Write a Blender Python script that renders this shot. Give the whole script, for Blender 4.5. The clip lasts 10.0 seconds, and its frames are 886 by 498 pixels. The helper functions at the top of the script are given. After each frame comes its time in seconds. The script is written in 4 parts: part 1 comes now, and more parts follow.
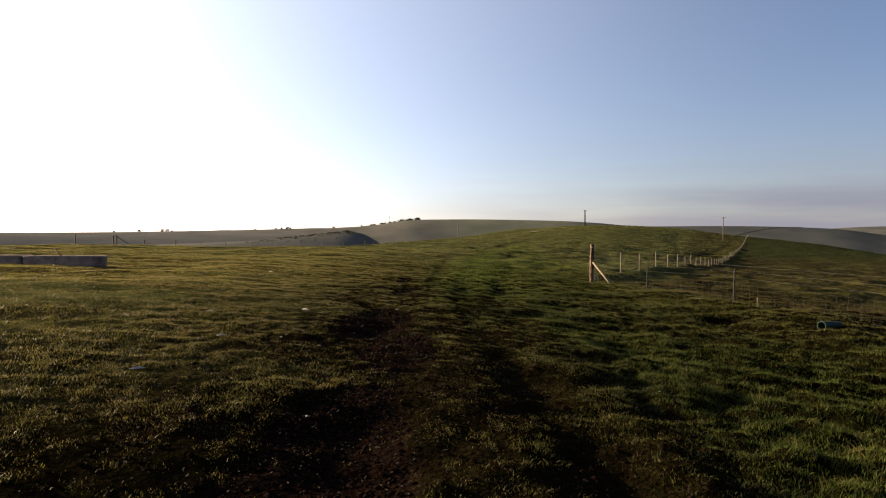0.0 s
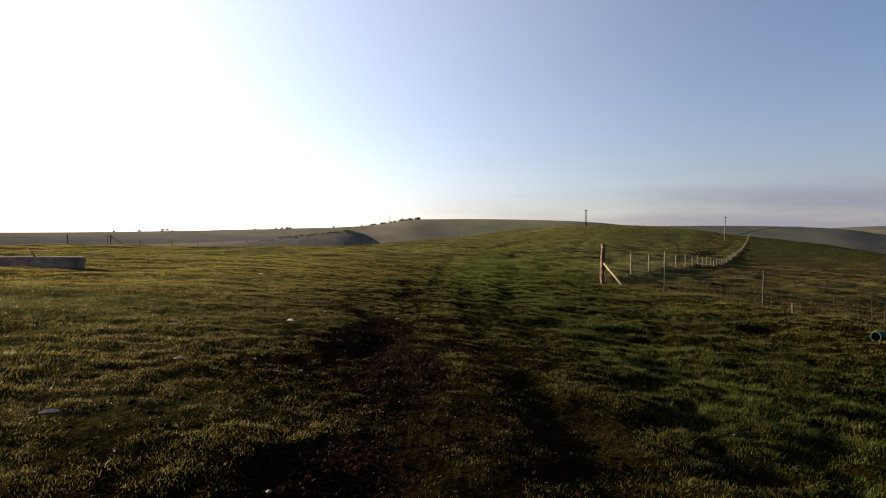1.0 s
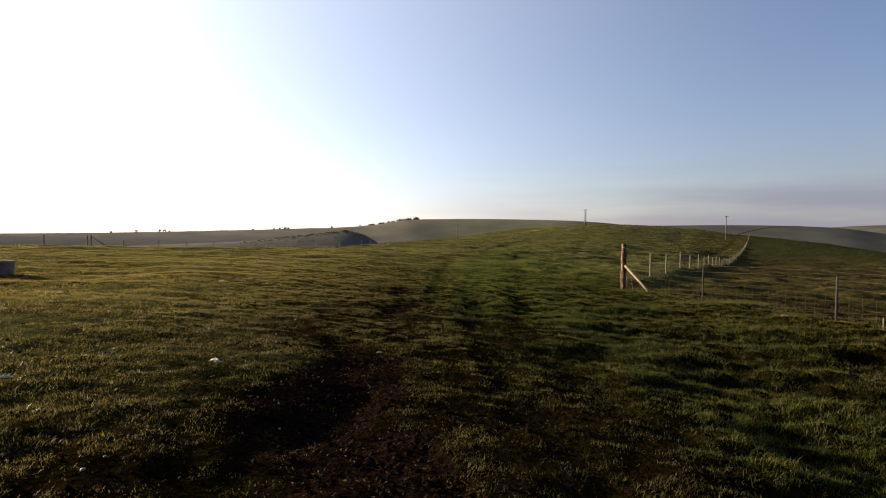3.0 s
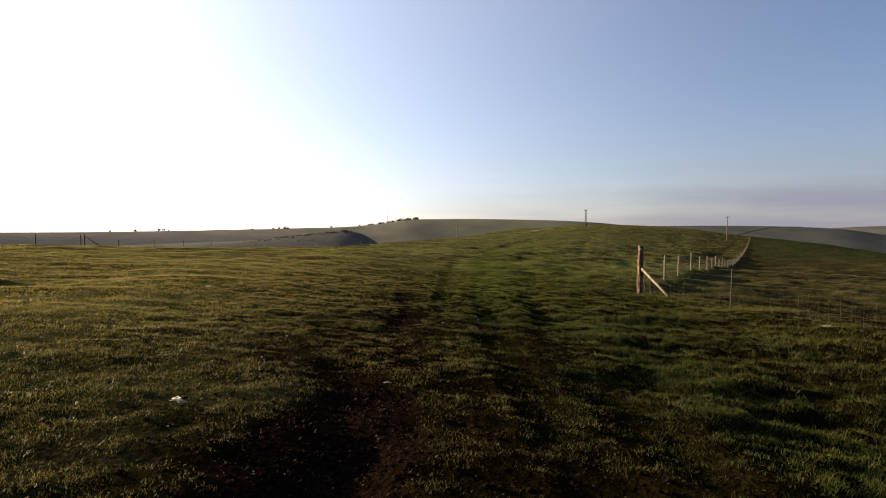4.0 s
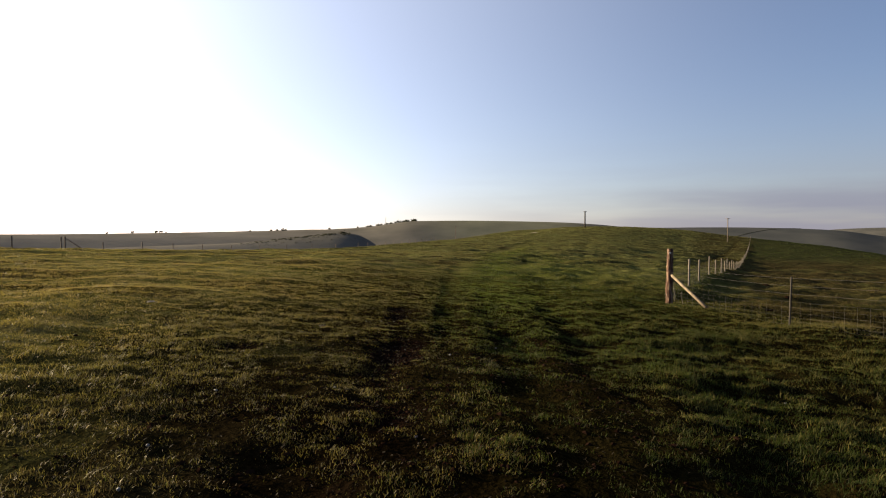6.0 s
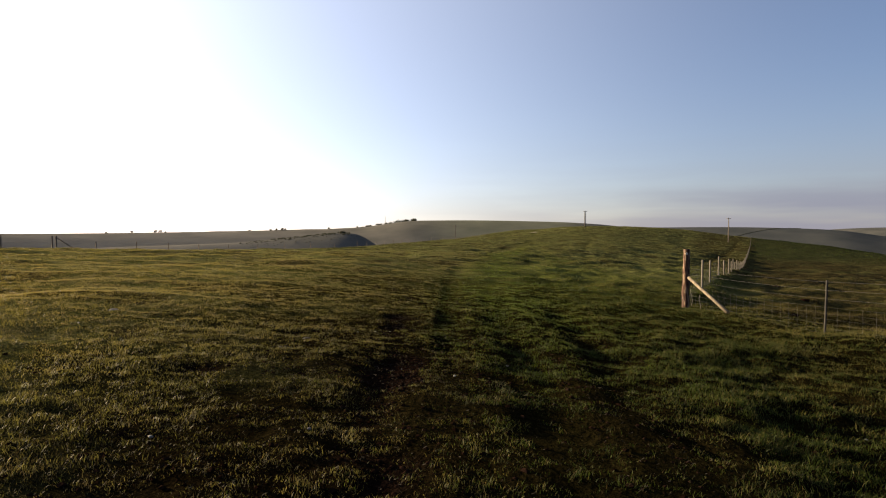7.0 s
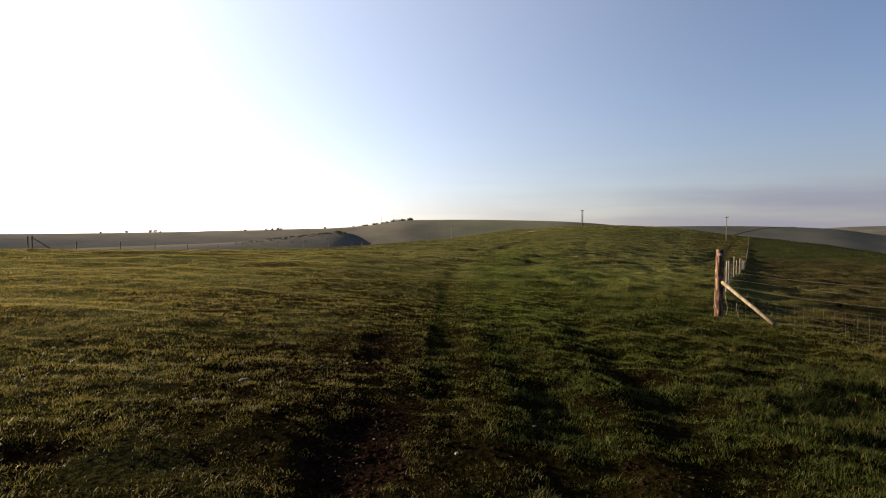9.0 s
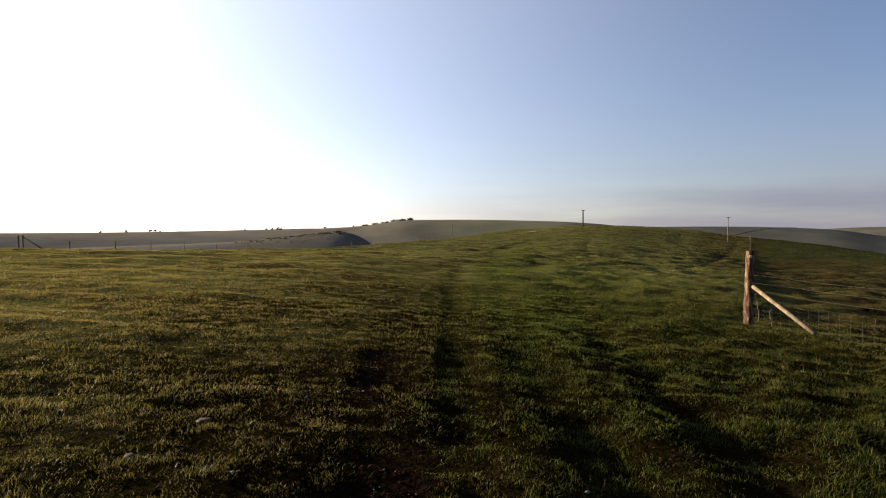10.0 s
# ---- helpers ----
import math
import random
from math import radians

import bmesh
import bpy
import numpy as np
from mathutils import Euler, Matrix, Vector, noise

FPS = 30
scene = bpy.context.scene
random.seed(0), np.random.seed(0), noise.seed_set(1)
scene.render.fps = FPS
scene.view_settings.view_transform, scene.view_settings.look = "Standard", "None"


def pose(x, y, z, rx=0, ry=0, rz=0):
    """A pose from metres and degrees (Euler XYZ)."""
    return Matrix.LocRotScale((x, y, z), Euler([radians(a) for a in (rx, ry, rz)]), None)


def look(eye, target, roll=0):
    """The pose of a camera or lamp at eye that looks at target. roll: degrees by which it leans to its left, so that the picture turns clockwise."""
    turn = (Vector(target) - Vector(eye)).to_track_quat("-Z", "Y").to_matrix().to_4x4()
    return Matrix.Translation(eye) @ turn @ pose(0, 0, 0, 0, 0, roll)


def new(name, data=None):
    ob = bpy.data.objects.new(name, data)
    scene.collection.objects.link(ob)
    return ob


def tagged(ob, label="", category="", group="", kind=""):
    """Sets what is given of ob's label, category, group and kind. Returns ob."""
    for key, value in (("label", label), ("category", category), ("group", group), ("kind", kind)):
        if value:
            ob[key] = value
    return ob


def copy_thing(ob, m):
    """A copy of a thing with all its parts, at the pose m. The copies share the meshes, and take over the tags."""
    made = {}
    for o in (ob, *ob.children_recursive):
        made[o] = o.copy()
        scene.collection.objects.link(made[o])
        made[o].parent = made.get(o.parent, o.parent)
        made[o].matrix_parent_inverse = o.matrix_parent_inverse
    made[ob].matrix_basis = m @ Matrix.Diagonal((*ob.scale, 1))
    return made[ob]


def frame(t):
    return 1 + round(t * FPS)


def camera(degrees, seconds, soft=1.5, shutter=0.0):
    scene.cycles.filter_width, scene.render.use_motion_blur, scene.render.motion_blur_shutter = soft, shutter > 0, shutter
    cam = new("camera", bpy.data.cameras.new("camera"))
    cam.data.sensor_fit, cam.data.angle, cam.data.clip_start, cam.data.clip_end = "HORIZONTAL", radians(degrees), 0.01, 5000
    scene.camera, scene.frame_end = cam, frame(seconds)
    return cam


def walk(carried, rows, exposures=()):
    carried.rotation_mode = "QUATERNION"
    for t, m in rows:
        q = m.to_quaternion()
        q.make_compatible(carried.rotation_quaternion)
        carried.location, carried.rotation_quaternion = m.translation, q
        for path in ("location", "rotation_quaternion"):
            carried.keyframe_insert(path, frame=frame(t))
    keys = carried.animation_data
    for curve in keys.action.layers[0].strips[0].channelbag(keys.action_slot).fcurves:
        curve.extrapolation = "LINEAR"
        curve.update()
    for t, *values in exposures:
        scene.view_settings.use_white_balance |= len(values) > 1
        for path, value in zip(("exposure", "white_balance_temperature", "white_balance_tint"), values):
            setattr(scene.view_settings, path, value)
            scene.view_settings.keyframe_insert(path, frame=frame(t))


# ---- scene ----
cam = camera(75.0, 10.0, soft=1.1)
PATH = [
    (0, (0.09, 0.065, 1.255), (0.082, 2.065, 1.209), 0.2),
    (0.5, (0.036, 0.623, 1.257), (0.027, 2.622, 1.21), 0.2),
    (1, (-0.005, 1.238, 1.249), (-0.014, 3.237, 1.202), 0.2),
    (1.5, (-0.006, 1.894, 1.23), (-0.014, 3.893, 1.179), 0.1),
    (2, (-0.001, 2.522, 1.211), (-0.008, 4.521, 1.161), 0.0),
    (2.5, (-0.011, 3.168, 1.205), (-0.017, 5.167, 1.155), 0.1),
    (2.7, (-0.02, 3.426, 1.213), (-0.025, 5.425, 1.166), 0.1),
    (3.8, (-0.207, 4.654, 1.215), (-0.209, 6.654, 1.168), 0.1),
    (4, (-0.249, 4.884, 1.239), (-0.251, 6.883, 1.192), 0.2),
    (4.5, (-0.364, 5.467, 1.235), (-0.366, 7.467, 1.188), 0.2),
    (5, (-0.353, 6.043, 1.251), (-0.354, 8.042, 1.203), 0.1),
    (5.5, (-0.333, 6.578, 1.275), (-0.333, 8.578, 1.229), 0.0),
    (5.7, (-0.332, 6.787, 1.26), (-0.332, 8.786, 1.216), 0.1),
    (6.8, (-0.406, 7.913, 1.221), (-0.396, 9.913, 1.185), 0.2),
    (7, (-0.379, 8.109, 1.231), (-0.374, 10.109, 1.189), 0.2),
    (7.5, (-0.405, 8.582, 1.264), (-0.395, 10.582, 1.222), 0.2),
    (8, (-0.415, 9.097, 1.258), (-0.402, 11.096, 1.214), 0.2),
    (8.5, (-0.384, 9.576, 1.224), (-0.369, 11.576, 1.181), 0.1),
    (9, (-0.365, 10.092, 1.218), (-0.348, 12.092, 1.174), 0.1),
    (9.5, (-0.417, 10.63, 1.219), (-0.398, 12.63, 1.172), 0.2),
    (10, (-0.466, 11.144, 1.213), (-0.449, 13.143, 1.169), 0.2),
]
walk(cam, [(t, look(eye, target, roll)) for t, eye, target, roll in PATH])

# ---- light ----
SUN_AZ, SUN_EL = radians(-66.0), radians(11.5)
AUREOLE, HAZE, SKY_K = 1.04, 0.62, 0.142
to_sun = Vector((math.sin(SUN_AZ) * math.cos(SUN_EL), math.cos(SUN_AZ) * math.cos(SUN_EL), math.sin(SUN_EL)))
sun = new("sun", bpy.data.lights.new("sun", "SUN"))
sun.data.energy, sun.data.angle, sun.data.color = 5.0, radians(0.6), (1.0, 0.77, 0.47)
sun.matrix_world = look(to_sun * 100, (0, 0, 0))

world = bpy.data.worlds.new("world")
scene.world = world
world.use_nodes = True
wn, wl = world.node_tree.nodes, world.node_tree.links
sky = wn.new("ShaderNodeTexSky")
sky.sky_type, sky.sun_disc = "NISHITA", False
sky.sun_elevation, sky.sun_rotation = SUN_EL, SUN_AZ
sky.air_density, sky.dust_density, sky.ozone_density, sky.altitude = 1.0, 0.6, 3.0, 150


def math_node(op, a, b=None, clamp=False):
    k = wn.new("ShaderNodeMath")
    k.operation, k.use_clamp = op, clamp
    for sock, v in zip(k.inputs, (a, b)):
        if isinstance(v, bpy.types.NodeSocket):
            wl.new(v, sock)
        elif v is not None:
            sock.default_value = v
    return k.outputs[0]


def sky_mix(mode, fac, a, b):
    k = wn.new("ShaderNodeMix")
    k.data_type, k.blend_type, k.clamp_result = "RGBA", mode, False
    for sock, v in ((k.inputs["Factor"], fac), (k.inputs["A"], a), (k.inputs["B"], b)):
        if isinstance(v, bpy.types.NodeSocket):
            wl.new(v, sock)
        elif isinstance(v, tuple):
            sock.default_value = (*v, 1)
        else:
            sock.default_value = v
    return k.outputs["Result"]


# haze: a wide pale aureole round the sun, a milky band over the horizon, and thin low cloud
sky_dir = wn.new("ShaderNodeTexCoord").outputs["Generated"]
split = wn.new("ShaderNodeSeparateXYZ")
wl.new(sky_dir, split.inputs[0])
dot = wn.new("ShaderNodeVectorMath")
dot.operation, dot.inputs[1].default_value = "DOT_PRODUCT", to_sun
wl.new(sky_dir, dot.inputs[0])
half = math_node("MULTIPLY_ADD", dot.outputs["Value"], 0.5)
half.node.inputs[2].default_value = 0.5
aureole = math_node("MULTIPLY", math_node("POWER", half, 3.5), AUREOLE)
core = math_node("MULTIPLY", math_node("POWER", half, 22.0), 1.5)
glow = math_node("ADD", aureole, core)
up = math_node("MAXIMUM", split.outputs["Z"], 0.0)
band = math_node("POWER", math_node("SUBTRACT", 1.0, up), 9.0)
milky = math_node("MULTIPLY", math_node("MULTIPLY", band, math_node("POWER", half, 2.4)), HAZE)
zenith = sky_mix("MULTIPLY", 1.0, sky.outputs[0], (SKY_K * 1.16, SKY_K * 1.01, SKY_K * 1.09))
glow_col = wn.new("ShaderNodeVectorMath")
glow_col.operation, glow_col.inputs[0].default_value = "SCALE", (1.0, 0.975, 0.99)
wl.new(glow, glow_col.inputs["Scale"])
milk_col = wn.new("ShaderNodeVectorMath")
milk_col.operation, milk_col.inputs[0].default_value = "SCALE", (0.95, 0.86, 0.93)
wl.new(milky, milk_col.inputs["Scale"])
air = sky_mix("ADD", 1.0, sky_mix("ADD", 1.0, zenith, glow_col.outputs[0]), milk_col.outputs[0])
stretch = wn.new("ShaderNodeMapping")
stretch.inputs["Scale"].default_value = (2.0, 2.0, 19.0)
wl.new(sky_dir, stretch.inputs["Vector"])
wisps = wn.new("ShaderNodeTexNoise")
wisps.inputs["Scale"].default_value, wisps.inputs["Detail"].default_value = 1.6, 3
wl.new(stretch.outputs[0], wisps.inputs["Vector"])
low = math_node("MULTIPLY", math_node("MULTIPLY", math_node("SUBTRACT", wisps.outputs["Fac"], 0.36), 4.5, True), math_node("POWER", math_node("SUBTRACT", 1.0, up), 17.0))
away = math_node("SUBTRACT", 1.0, math_node("MULTIPLY", half, 1.25), True)
veil = math_node("MULTIPLY", math_node("POWER", math_node("SUBTRACT", 1.0, up), 10.0), math_node("MULTIPLY", away, 1.5), True)
air = sky_mix("MIX", veil, air, (0.345, 0.34, 0.395))
cover = math_node("MULTIPLY", low, math_node("MULTIPLY", away, 1.9), True)
final = sky_mix("MIX", cover, air, (0.31, 0.30, 0.385))
# a flat grey-violet bank of cloud low down, away from the sun
bank_dir = wn.new("ShaderNodeVectorMath")
bank_dir.operation, bank_dir.inputs[1].default_value = "DOT_PRODUCT", (math.sin(radians(44)), math.cos(radians(44)), 0)
wl.new(sky_dir, bank_dir.inputs[0])
aside = math_node("MULTIPLY", math_node("SUBTRACT", bank_dir.outputs["Value"], 0.885), 11.0, True)
offset = math_node("MULTIPLY", math_node("SUBTRACT", split.outputs["Z"], 0.050), 25.0)
shelf = math_node("SUBTRACT", 1.0, math_node("MULTIPLY", offset, offset), True)
streak = math_node("MULTIPLY", math_node("SUBTRACT", wisps.outputs["Fac"], 0.30), 3.2, True)
final = sky_mix("MIX", math_node("MULTIPLY", math_node("MULTIPLY", aside, shelf), math_node("MULTIPLY", streak, 0.58), True), final, (0.285, 0.295, 0.385))
wn["Background"].inputs["Strength"].default_value = 0.210
wl.new(final, wn["Background"].inputs["Color"])

scene.view_settings.exposure = 2.25


# ---- small maths ----
def lattice(ix, iy, seed):
    h = (ix * 374761393 + iy * 668265263 + seed * 1442695041) & 0xFFFFFFFF
    h = ((h ^ (h >> 13)) * 1274126177) & 0xFFFFFFFF
    return ((h ^ (h >> 16)) & 0xFFFF) / 65535.0


def vnoise(x, y, seed=0):
    """Value noise in 0..1 on arrays."""
    x, y = np.asarray(x, float), np.asarray(y, float)
    fx, fy = np.floor(x), np.floor(y)
    ix, iy = fx.astype(np.int64), fy.astype(np.int64)
    u, v = x - fx, y - fy
    u, v = u * u * (3 - 2 * u), v * v * (3 - 2 * v)
    a, b = lattice(ix, iy, seed), lattice(ix + 1, iy, seed)
    c, d = lattice(ix, iy + 1, seed), lattice(ix + 1, iy + 1, seed)
    return (a * (1 - u) + b * u) * (1 - v) + (c * (1 - u) + d * u) * v


def smooth(a, b, x):
    t = np.clip((np.asarray(x, float) - a) / (b - a), 0, 1)
    return t * t * (3 - 2 * t)


def curve_through(knots):
    """A smooth (Hermite) function through the knots, straight beyond its ends."""
    kx = np.array([k[0] for k in knots], float)
    ky = np.array([k[1] for k in knots], float)
    d = np.diff(ky) / np.diff(kx)
    m = np.concatenate(([d[0]], (d[1:] + d[:-1]) / 2, [d[-1]]))

    def f(x):
        x = np.clip(np.asarray(x, float), kx[0], kx[-1])
        i = np.clip(np.searchsorted(kx, x, side="right") - 1, 0, len(kx) - 2)
        h = kx[i + 1] - kx[i]
        t = (x - kx[i]) / h
        return ((2 * t**3 - 3 * t**2 + 1) * ky[i] + (t**3 - 2 * t**2 + t) * h * m[i]
                + (-2 * t**3 + 3 * t**2) * ky[i + 1] + (t**3 - t**2) * h * m[i + 1])
    return f


# ---- the lie of the land ----
# A grassy spine runs ahead, dips into a saddle and climbs to a broad down; valleys and far downs lie to both sides.
spine_z = curve_through([(-60, 0.6), (0, 0.75), (9, 0.71), (16, 0.61), (22, 0.58), (35, 0.52), (60, -0.1), (80, -0.6), (110, -0.65), (130, -0.4), (180, 0.6),
                         (230, 2.0), (330, 7.0), (400, 8.7), (450, 9.2), (520, 7.5), (700, -12), (1000, -50)])
spine_x = curve_through([(-60, -20), (30, -19), (60, -9), (90, 0), (130, 16), (230, 46), (330, 84), (420, 102), (700, 140)])
fall_near = curve_through([(0, 0), (9, 0.20), (15, 0.42), (19, 0.68), (23, 0.93), (25.5, 1.06), (29, 1.30), (35, 1.75), (40, 2.15), (60, 2.9),
                           (90, 3.8), (130, 7), (200, 18), (400, 55), (2000, 300)])
fall_mid = curve_through([(0, 0), (9, 0.08), (20, 0.45), (30, 1.35), (40, 2.25), (47, 3.1), (60, 3.9), (83, 4.5), (92, 4.6), (120, 6.5), (160, 14), (220, 26), (400, 58), (2000, 300)])
fall_far = curve_through([(0, 0), (30, 0.2), (60, 2.0), (78, 4.8), (100, 8.3), (125, 12.3), (150, 16), (220, 28), (400, 58), (2000, 300)])
fall_left = curve_through([(0, 0), (20, 0.06), (32, 0.42), (45, 1.7), (70, 6), (120, 18), (220, 40), (2000, 300)])
fall_left_far = curve_through([(0, 0), (20, 0.9), (32, 2.2), (48, 2.7), (62, 5), (90, 14), (220, 42), (2000, 300)])
track_x = curve_through([(-10, 0), (12, 0), (22, 0.3), (50, 3.5), (85, 9), (130, 17), (320, 50), (420, 66)])
far_top = curve_through([(-180, 10), (-60, 2), (-38, 3.2), (-24, 7.4), (-15, 13.2), (-8, 17.4), (-5.3, 23), (-3.4, 27), (0, 28.2), (8, 29.4), (12, 28.6), (15, 25.4), (18, 20),
                         (20, 19), (24, 18.5), (30, 17), (34.5, 13.4), (37.5, 5.5), (40, 1), (60, 0), (180, 10)])

spur_top = curve_through([(-180, -30), (-40, -14), (-25, -8), (-18.6, -5.0), (-13.4, 1.3), (-9.4, 5.2), (-8, 2.5), (-6.4, -8), (-4, -30), (180, -40)])


def downs(x, y):
    """The bare shape, with no small bumps."""
    x, y = np.asarray(x, float), np.asarray(y, float)
    u = x - spine_x(y)
    right = np.maximum(u, 0)
    k, q, w = smooth(40, 85, y), smooth(230, 400, y), smooth(180, 290, y)
    z = spine_z(y) - (fall_near(right) * (1 - k) + (fall_mid(right) * (1 - q) + fall_far(right) * q) * k) - (fall_left(np.maximum(-u, 0)) * (1 - w) + fall_left_far(np.maximum(-u, 0)) * w)
    z = np.maximum(z, -60)
    r, az = np.hypot(x, y), np.degrees(np.arctan2(x, y))
    ridge = smooth(560, 1000, r) * (1 - 0.5 * smooth(1100, 2500, r))
    far = -60 + (far_top(az) + 60) * ridge
    # a nearer spur on the left and a paler down far to the right
    spur = -60 + (spur_top(az) + 60) * np.exp(-((r - 650) / np.where(r < 650, 130, 75)) ** 2)
    third = -60 + 96 * smooth(1500, 2300, r) * np.exp(-((az - 38) / 16.0) ** 2)
    tops = np.stack([z, far + 5 * (vnoise(x / 230, y / 230, 5) - 0.5) * smooth(500, 900, r), spur, third])
    m = tops.max(0)
    return m + 0.6 * np.log(np.exp((tops - m) / 0.6).sum(0)) * smooth(150, 400, r)


def mud_at(x, y):
    """0..1: bare trodden earth along the left wheel rut."""
    x, y = np.asarray(x, float), np.asarray(y, float)
    c = track_x(y)
    wob = 0.18 * (vnoise(x * 0.9, y * 0.5, 11) - 0.5)
    u = x - c + wob
    m = 0.44 * np.exp(-((u + 0.85) / 0.36) ** 2) * smooth(1, 4, y) * (1 - smooth(15, 23, y))
    for bx, by, sx, sy, a in ((-0.50, 2.9, 0.54, 2.0, 1.25), (-0.83, 8.1, 0.55, 1.35, 1.3), (-0.36, 6.2, 0.5, 1.6, 0.95), (-0.64, 10.8, 0.45, 1.1, 0.52),
                              (-0.87, 13.6, 0.36, 1.2, 0.88), (-1.12, 16.2, 0.32, 1.8, 0.68), (-1.35, 20.2, 0.32, 1.8, 0.52), (-2.42, 13.0, 0.35, 0.4, 0.6),
                              (1.40, 7.1, 0.25, 0.8, 0.35), (1.02, 3.7, 0.25, 1.0, 0.42), (-0.78, 26.6, 0.5, 2.5, 0.42)):
        m = np.maximum(m, a * np.exp(-((u - bx) / sx) ** 2 - ((y - by) / sy) ** 2))
    m = np.maximum(m, 1.6 * np.exp(-((x - 5.6) / 0.30) ** 4 - ((y - 11.5) / 0.26) ** 4))
    n = 0.6 * vnoise(x * 3.1, y * 3.1, 12) + 0.4 * vnoise(x * 9, y * 9, 13)
    return smooth(0.30, 0.62, m * (0.45 + 1.0 * n))


# three wheel marks, worn into the turf beside the muddy one
wheel_a = curve_through([(-10, -0.24), (20, -0.22), (30, 0.2), (40, 1.0), (60, 3.6), (90, 8.2), (130, 16)])
wheel_b = curve_through([(-10, 1.06), (3.6, 1.02), (5.2, 0.78), (8, 0.57), (11.5, 0.45), (14.5, 0.48), (21, 0.75), (30, 1.7), (45, 3.6), (60, 5.4), (90, 9.8), (130, 17.8)])
wheel_c = curve_through([(-10, 1.0), (8.5, 1.08), (13.5, 1.34), (18, 1.66), (24, 2.45), (32, 3.6), (45, 5.1), (60, 7.0), (90, 11.6), (130, 19.8)])
# trodden hollows: x, y, half width, half length, depth
HOLLOWS = ((-0.46, 3.5, 0.36, 0.8, 0.075), (1.0, 3.4, 0.34, 0.9, 0.06), (0.78, 5.2, 0.24, 0.9, 0.05), (-0.78, 7.5, 0.32, 0.75, 0.06), (-1.15, 10.2, 0.24, 0.5, 0.04), (-0.80, 13.2, 0.26, 0.8, 0.02), (1.77, 5.5, 0.35, 1.0, 0.07),
           (1.26, 9.4, 0.3, 0.9, 0.045), (1.75, 10.2, 0.42, 0.45, 0.065), (2.7, 10.4, 0.4, 0.4, 0.055), (2.42, 7.5, 0.3, 0.6, 0.06), (1.95, 11.8, 0.35, 0.7, 0.06), (1.53, 14.2, 0.4, 0.9, 0.035), (1.58, 15.4, 0.36, 0.8, 0.07),
           (1.95, 18.3, 0.4, 1.5, 0.07), (0.85, 14.1, 0.34, 0.4, 0.055), (0.40, 13.3, 0.4, 0.36, 0.055), (0.0, 13.6, 0.3, 0.33, 0.045), (0.60, 15.0, 0.26, 0.55, 0.05))


def wheel_marks(x, y):
    """0..1: down in one of the grassy wheel marks."""
    far = 1 + 0.012 * np.asarray(y, float)
    a = np.exp(-((x - wheel_a(y)) / (0.19 * far)) ** 4) * smooth(12.5, 16, y)
    b = np.exp(-((x - wheel_b(y)) / (0.22 * far)) ** 4)
    c = np.exp(-((x - wheel_c(y)) / (0.33 * far)) ** 2) * (0.3 + 0.45 * smooth(0.3, 0.6, vnoise(np.asarray(x, float) / 3, np.asarray(y, float) / 1.3, 55)))
    return np.maximum(np.maximum(1.15 * a, b * 0.8), c) * (1 - 0.75 * smooth(20, 29, y)) * (1 - smooth(60, 130, y)) * (0.45 + 0.55 * smooth(0.3, 0.55, vnoise(np.asarray(x, float) / 0.5, np.asarray(y, float) / 0.8, 56)))


def worn_at(x, y):
    """0..1: the trodden strip of the track, thin in grass."""
    x, y = np.asarray(x, float), np.asarray(y, float)
    u = x - track_x(y)
    w = smooth(-3.2, -1.4, u) * (1 - smooth(0.8, 2.3, u - 0.5 * (1 - smooth(4, 10, y)))) * (1 - 0.85 * smooth(13, 20, y))
    return w * (0.5 + 0.5 * smooth(0.3, 0.6, vnoise(x / 0.5, y / 0.7, 71)))


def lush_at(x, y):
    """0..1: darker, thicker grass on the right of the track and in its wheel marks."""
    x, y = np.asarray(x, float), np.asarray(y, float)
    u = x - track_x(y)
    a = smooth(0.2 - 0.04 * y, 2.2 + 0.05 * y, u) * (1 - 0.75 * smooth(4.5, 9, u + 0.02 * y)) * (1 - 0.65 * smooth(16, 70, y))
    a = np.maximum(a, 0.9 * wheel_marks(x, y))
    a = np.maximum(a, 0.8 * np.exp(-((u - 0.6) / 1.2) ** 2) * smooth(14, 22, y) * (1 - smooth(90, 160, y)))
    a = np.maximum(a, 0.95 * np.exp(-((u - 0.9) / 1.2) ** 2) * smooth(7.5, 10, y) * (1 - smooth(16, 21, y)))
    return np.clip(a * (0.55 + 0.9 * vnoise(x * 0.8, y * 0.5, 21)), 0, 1)


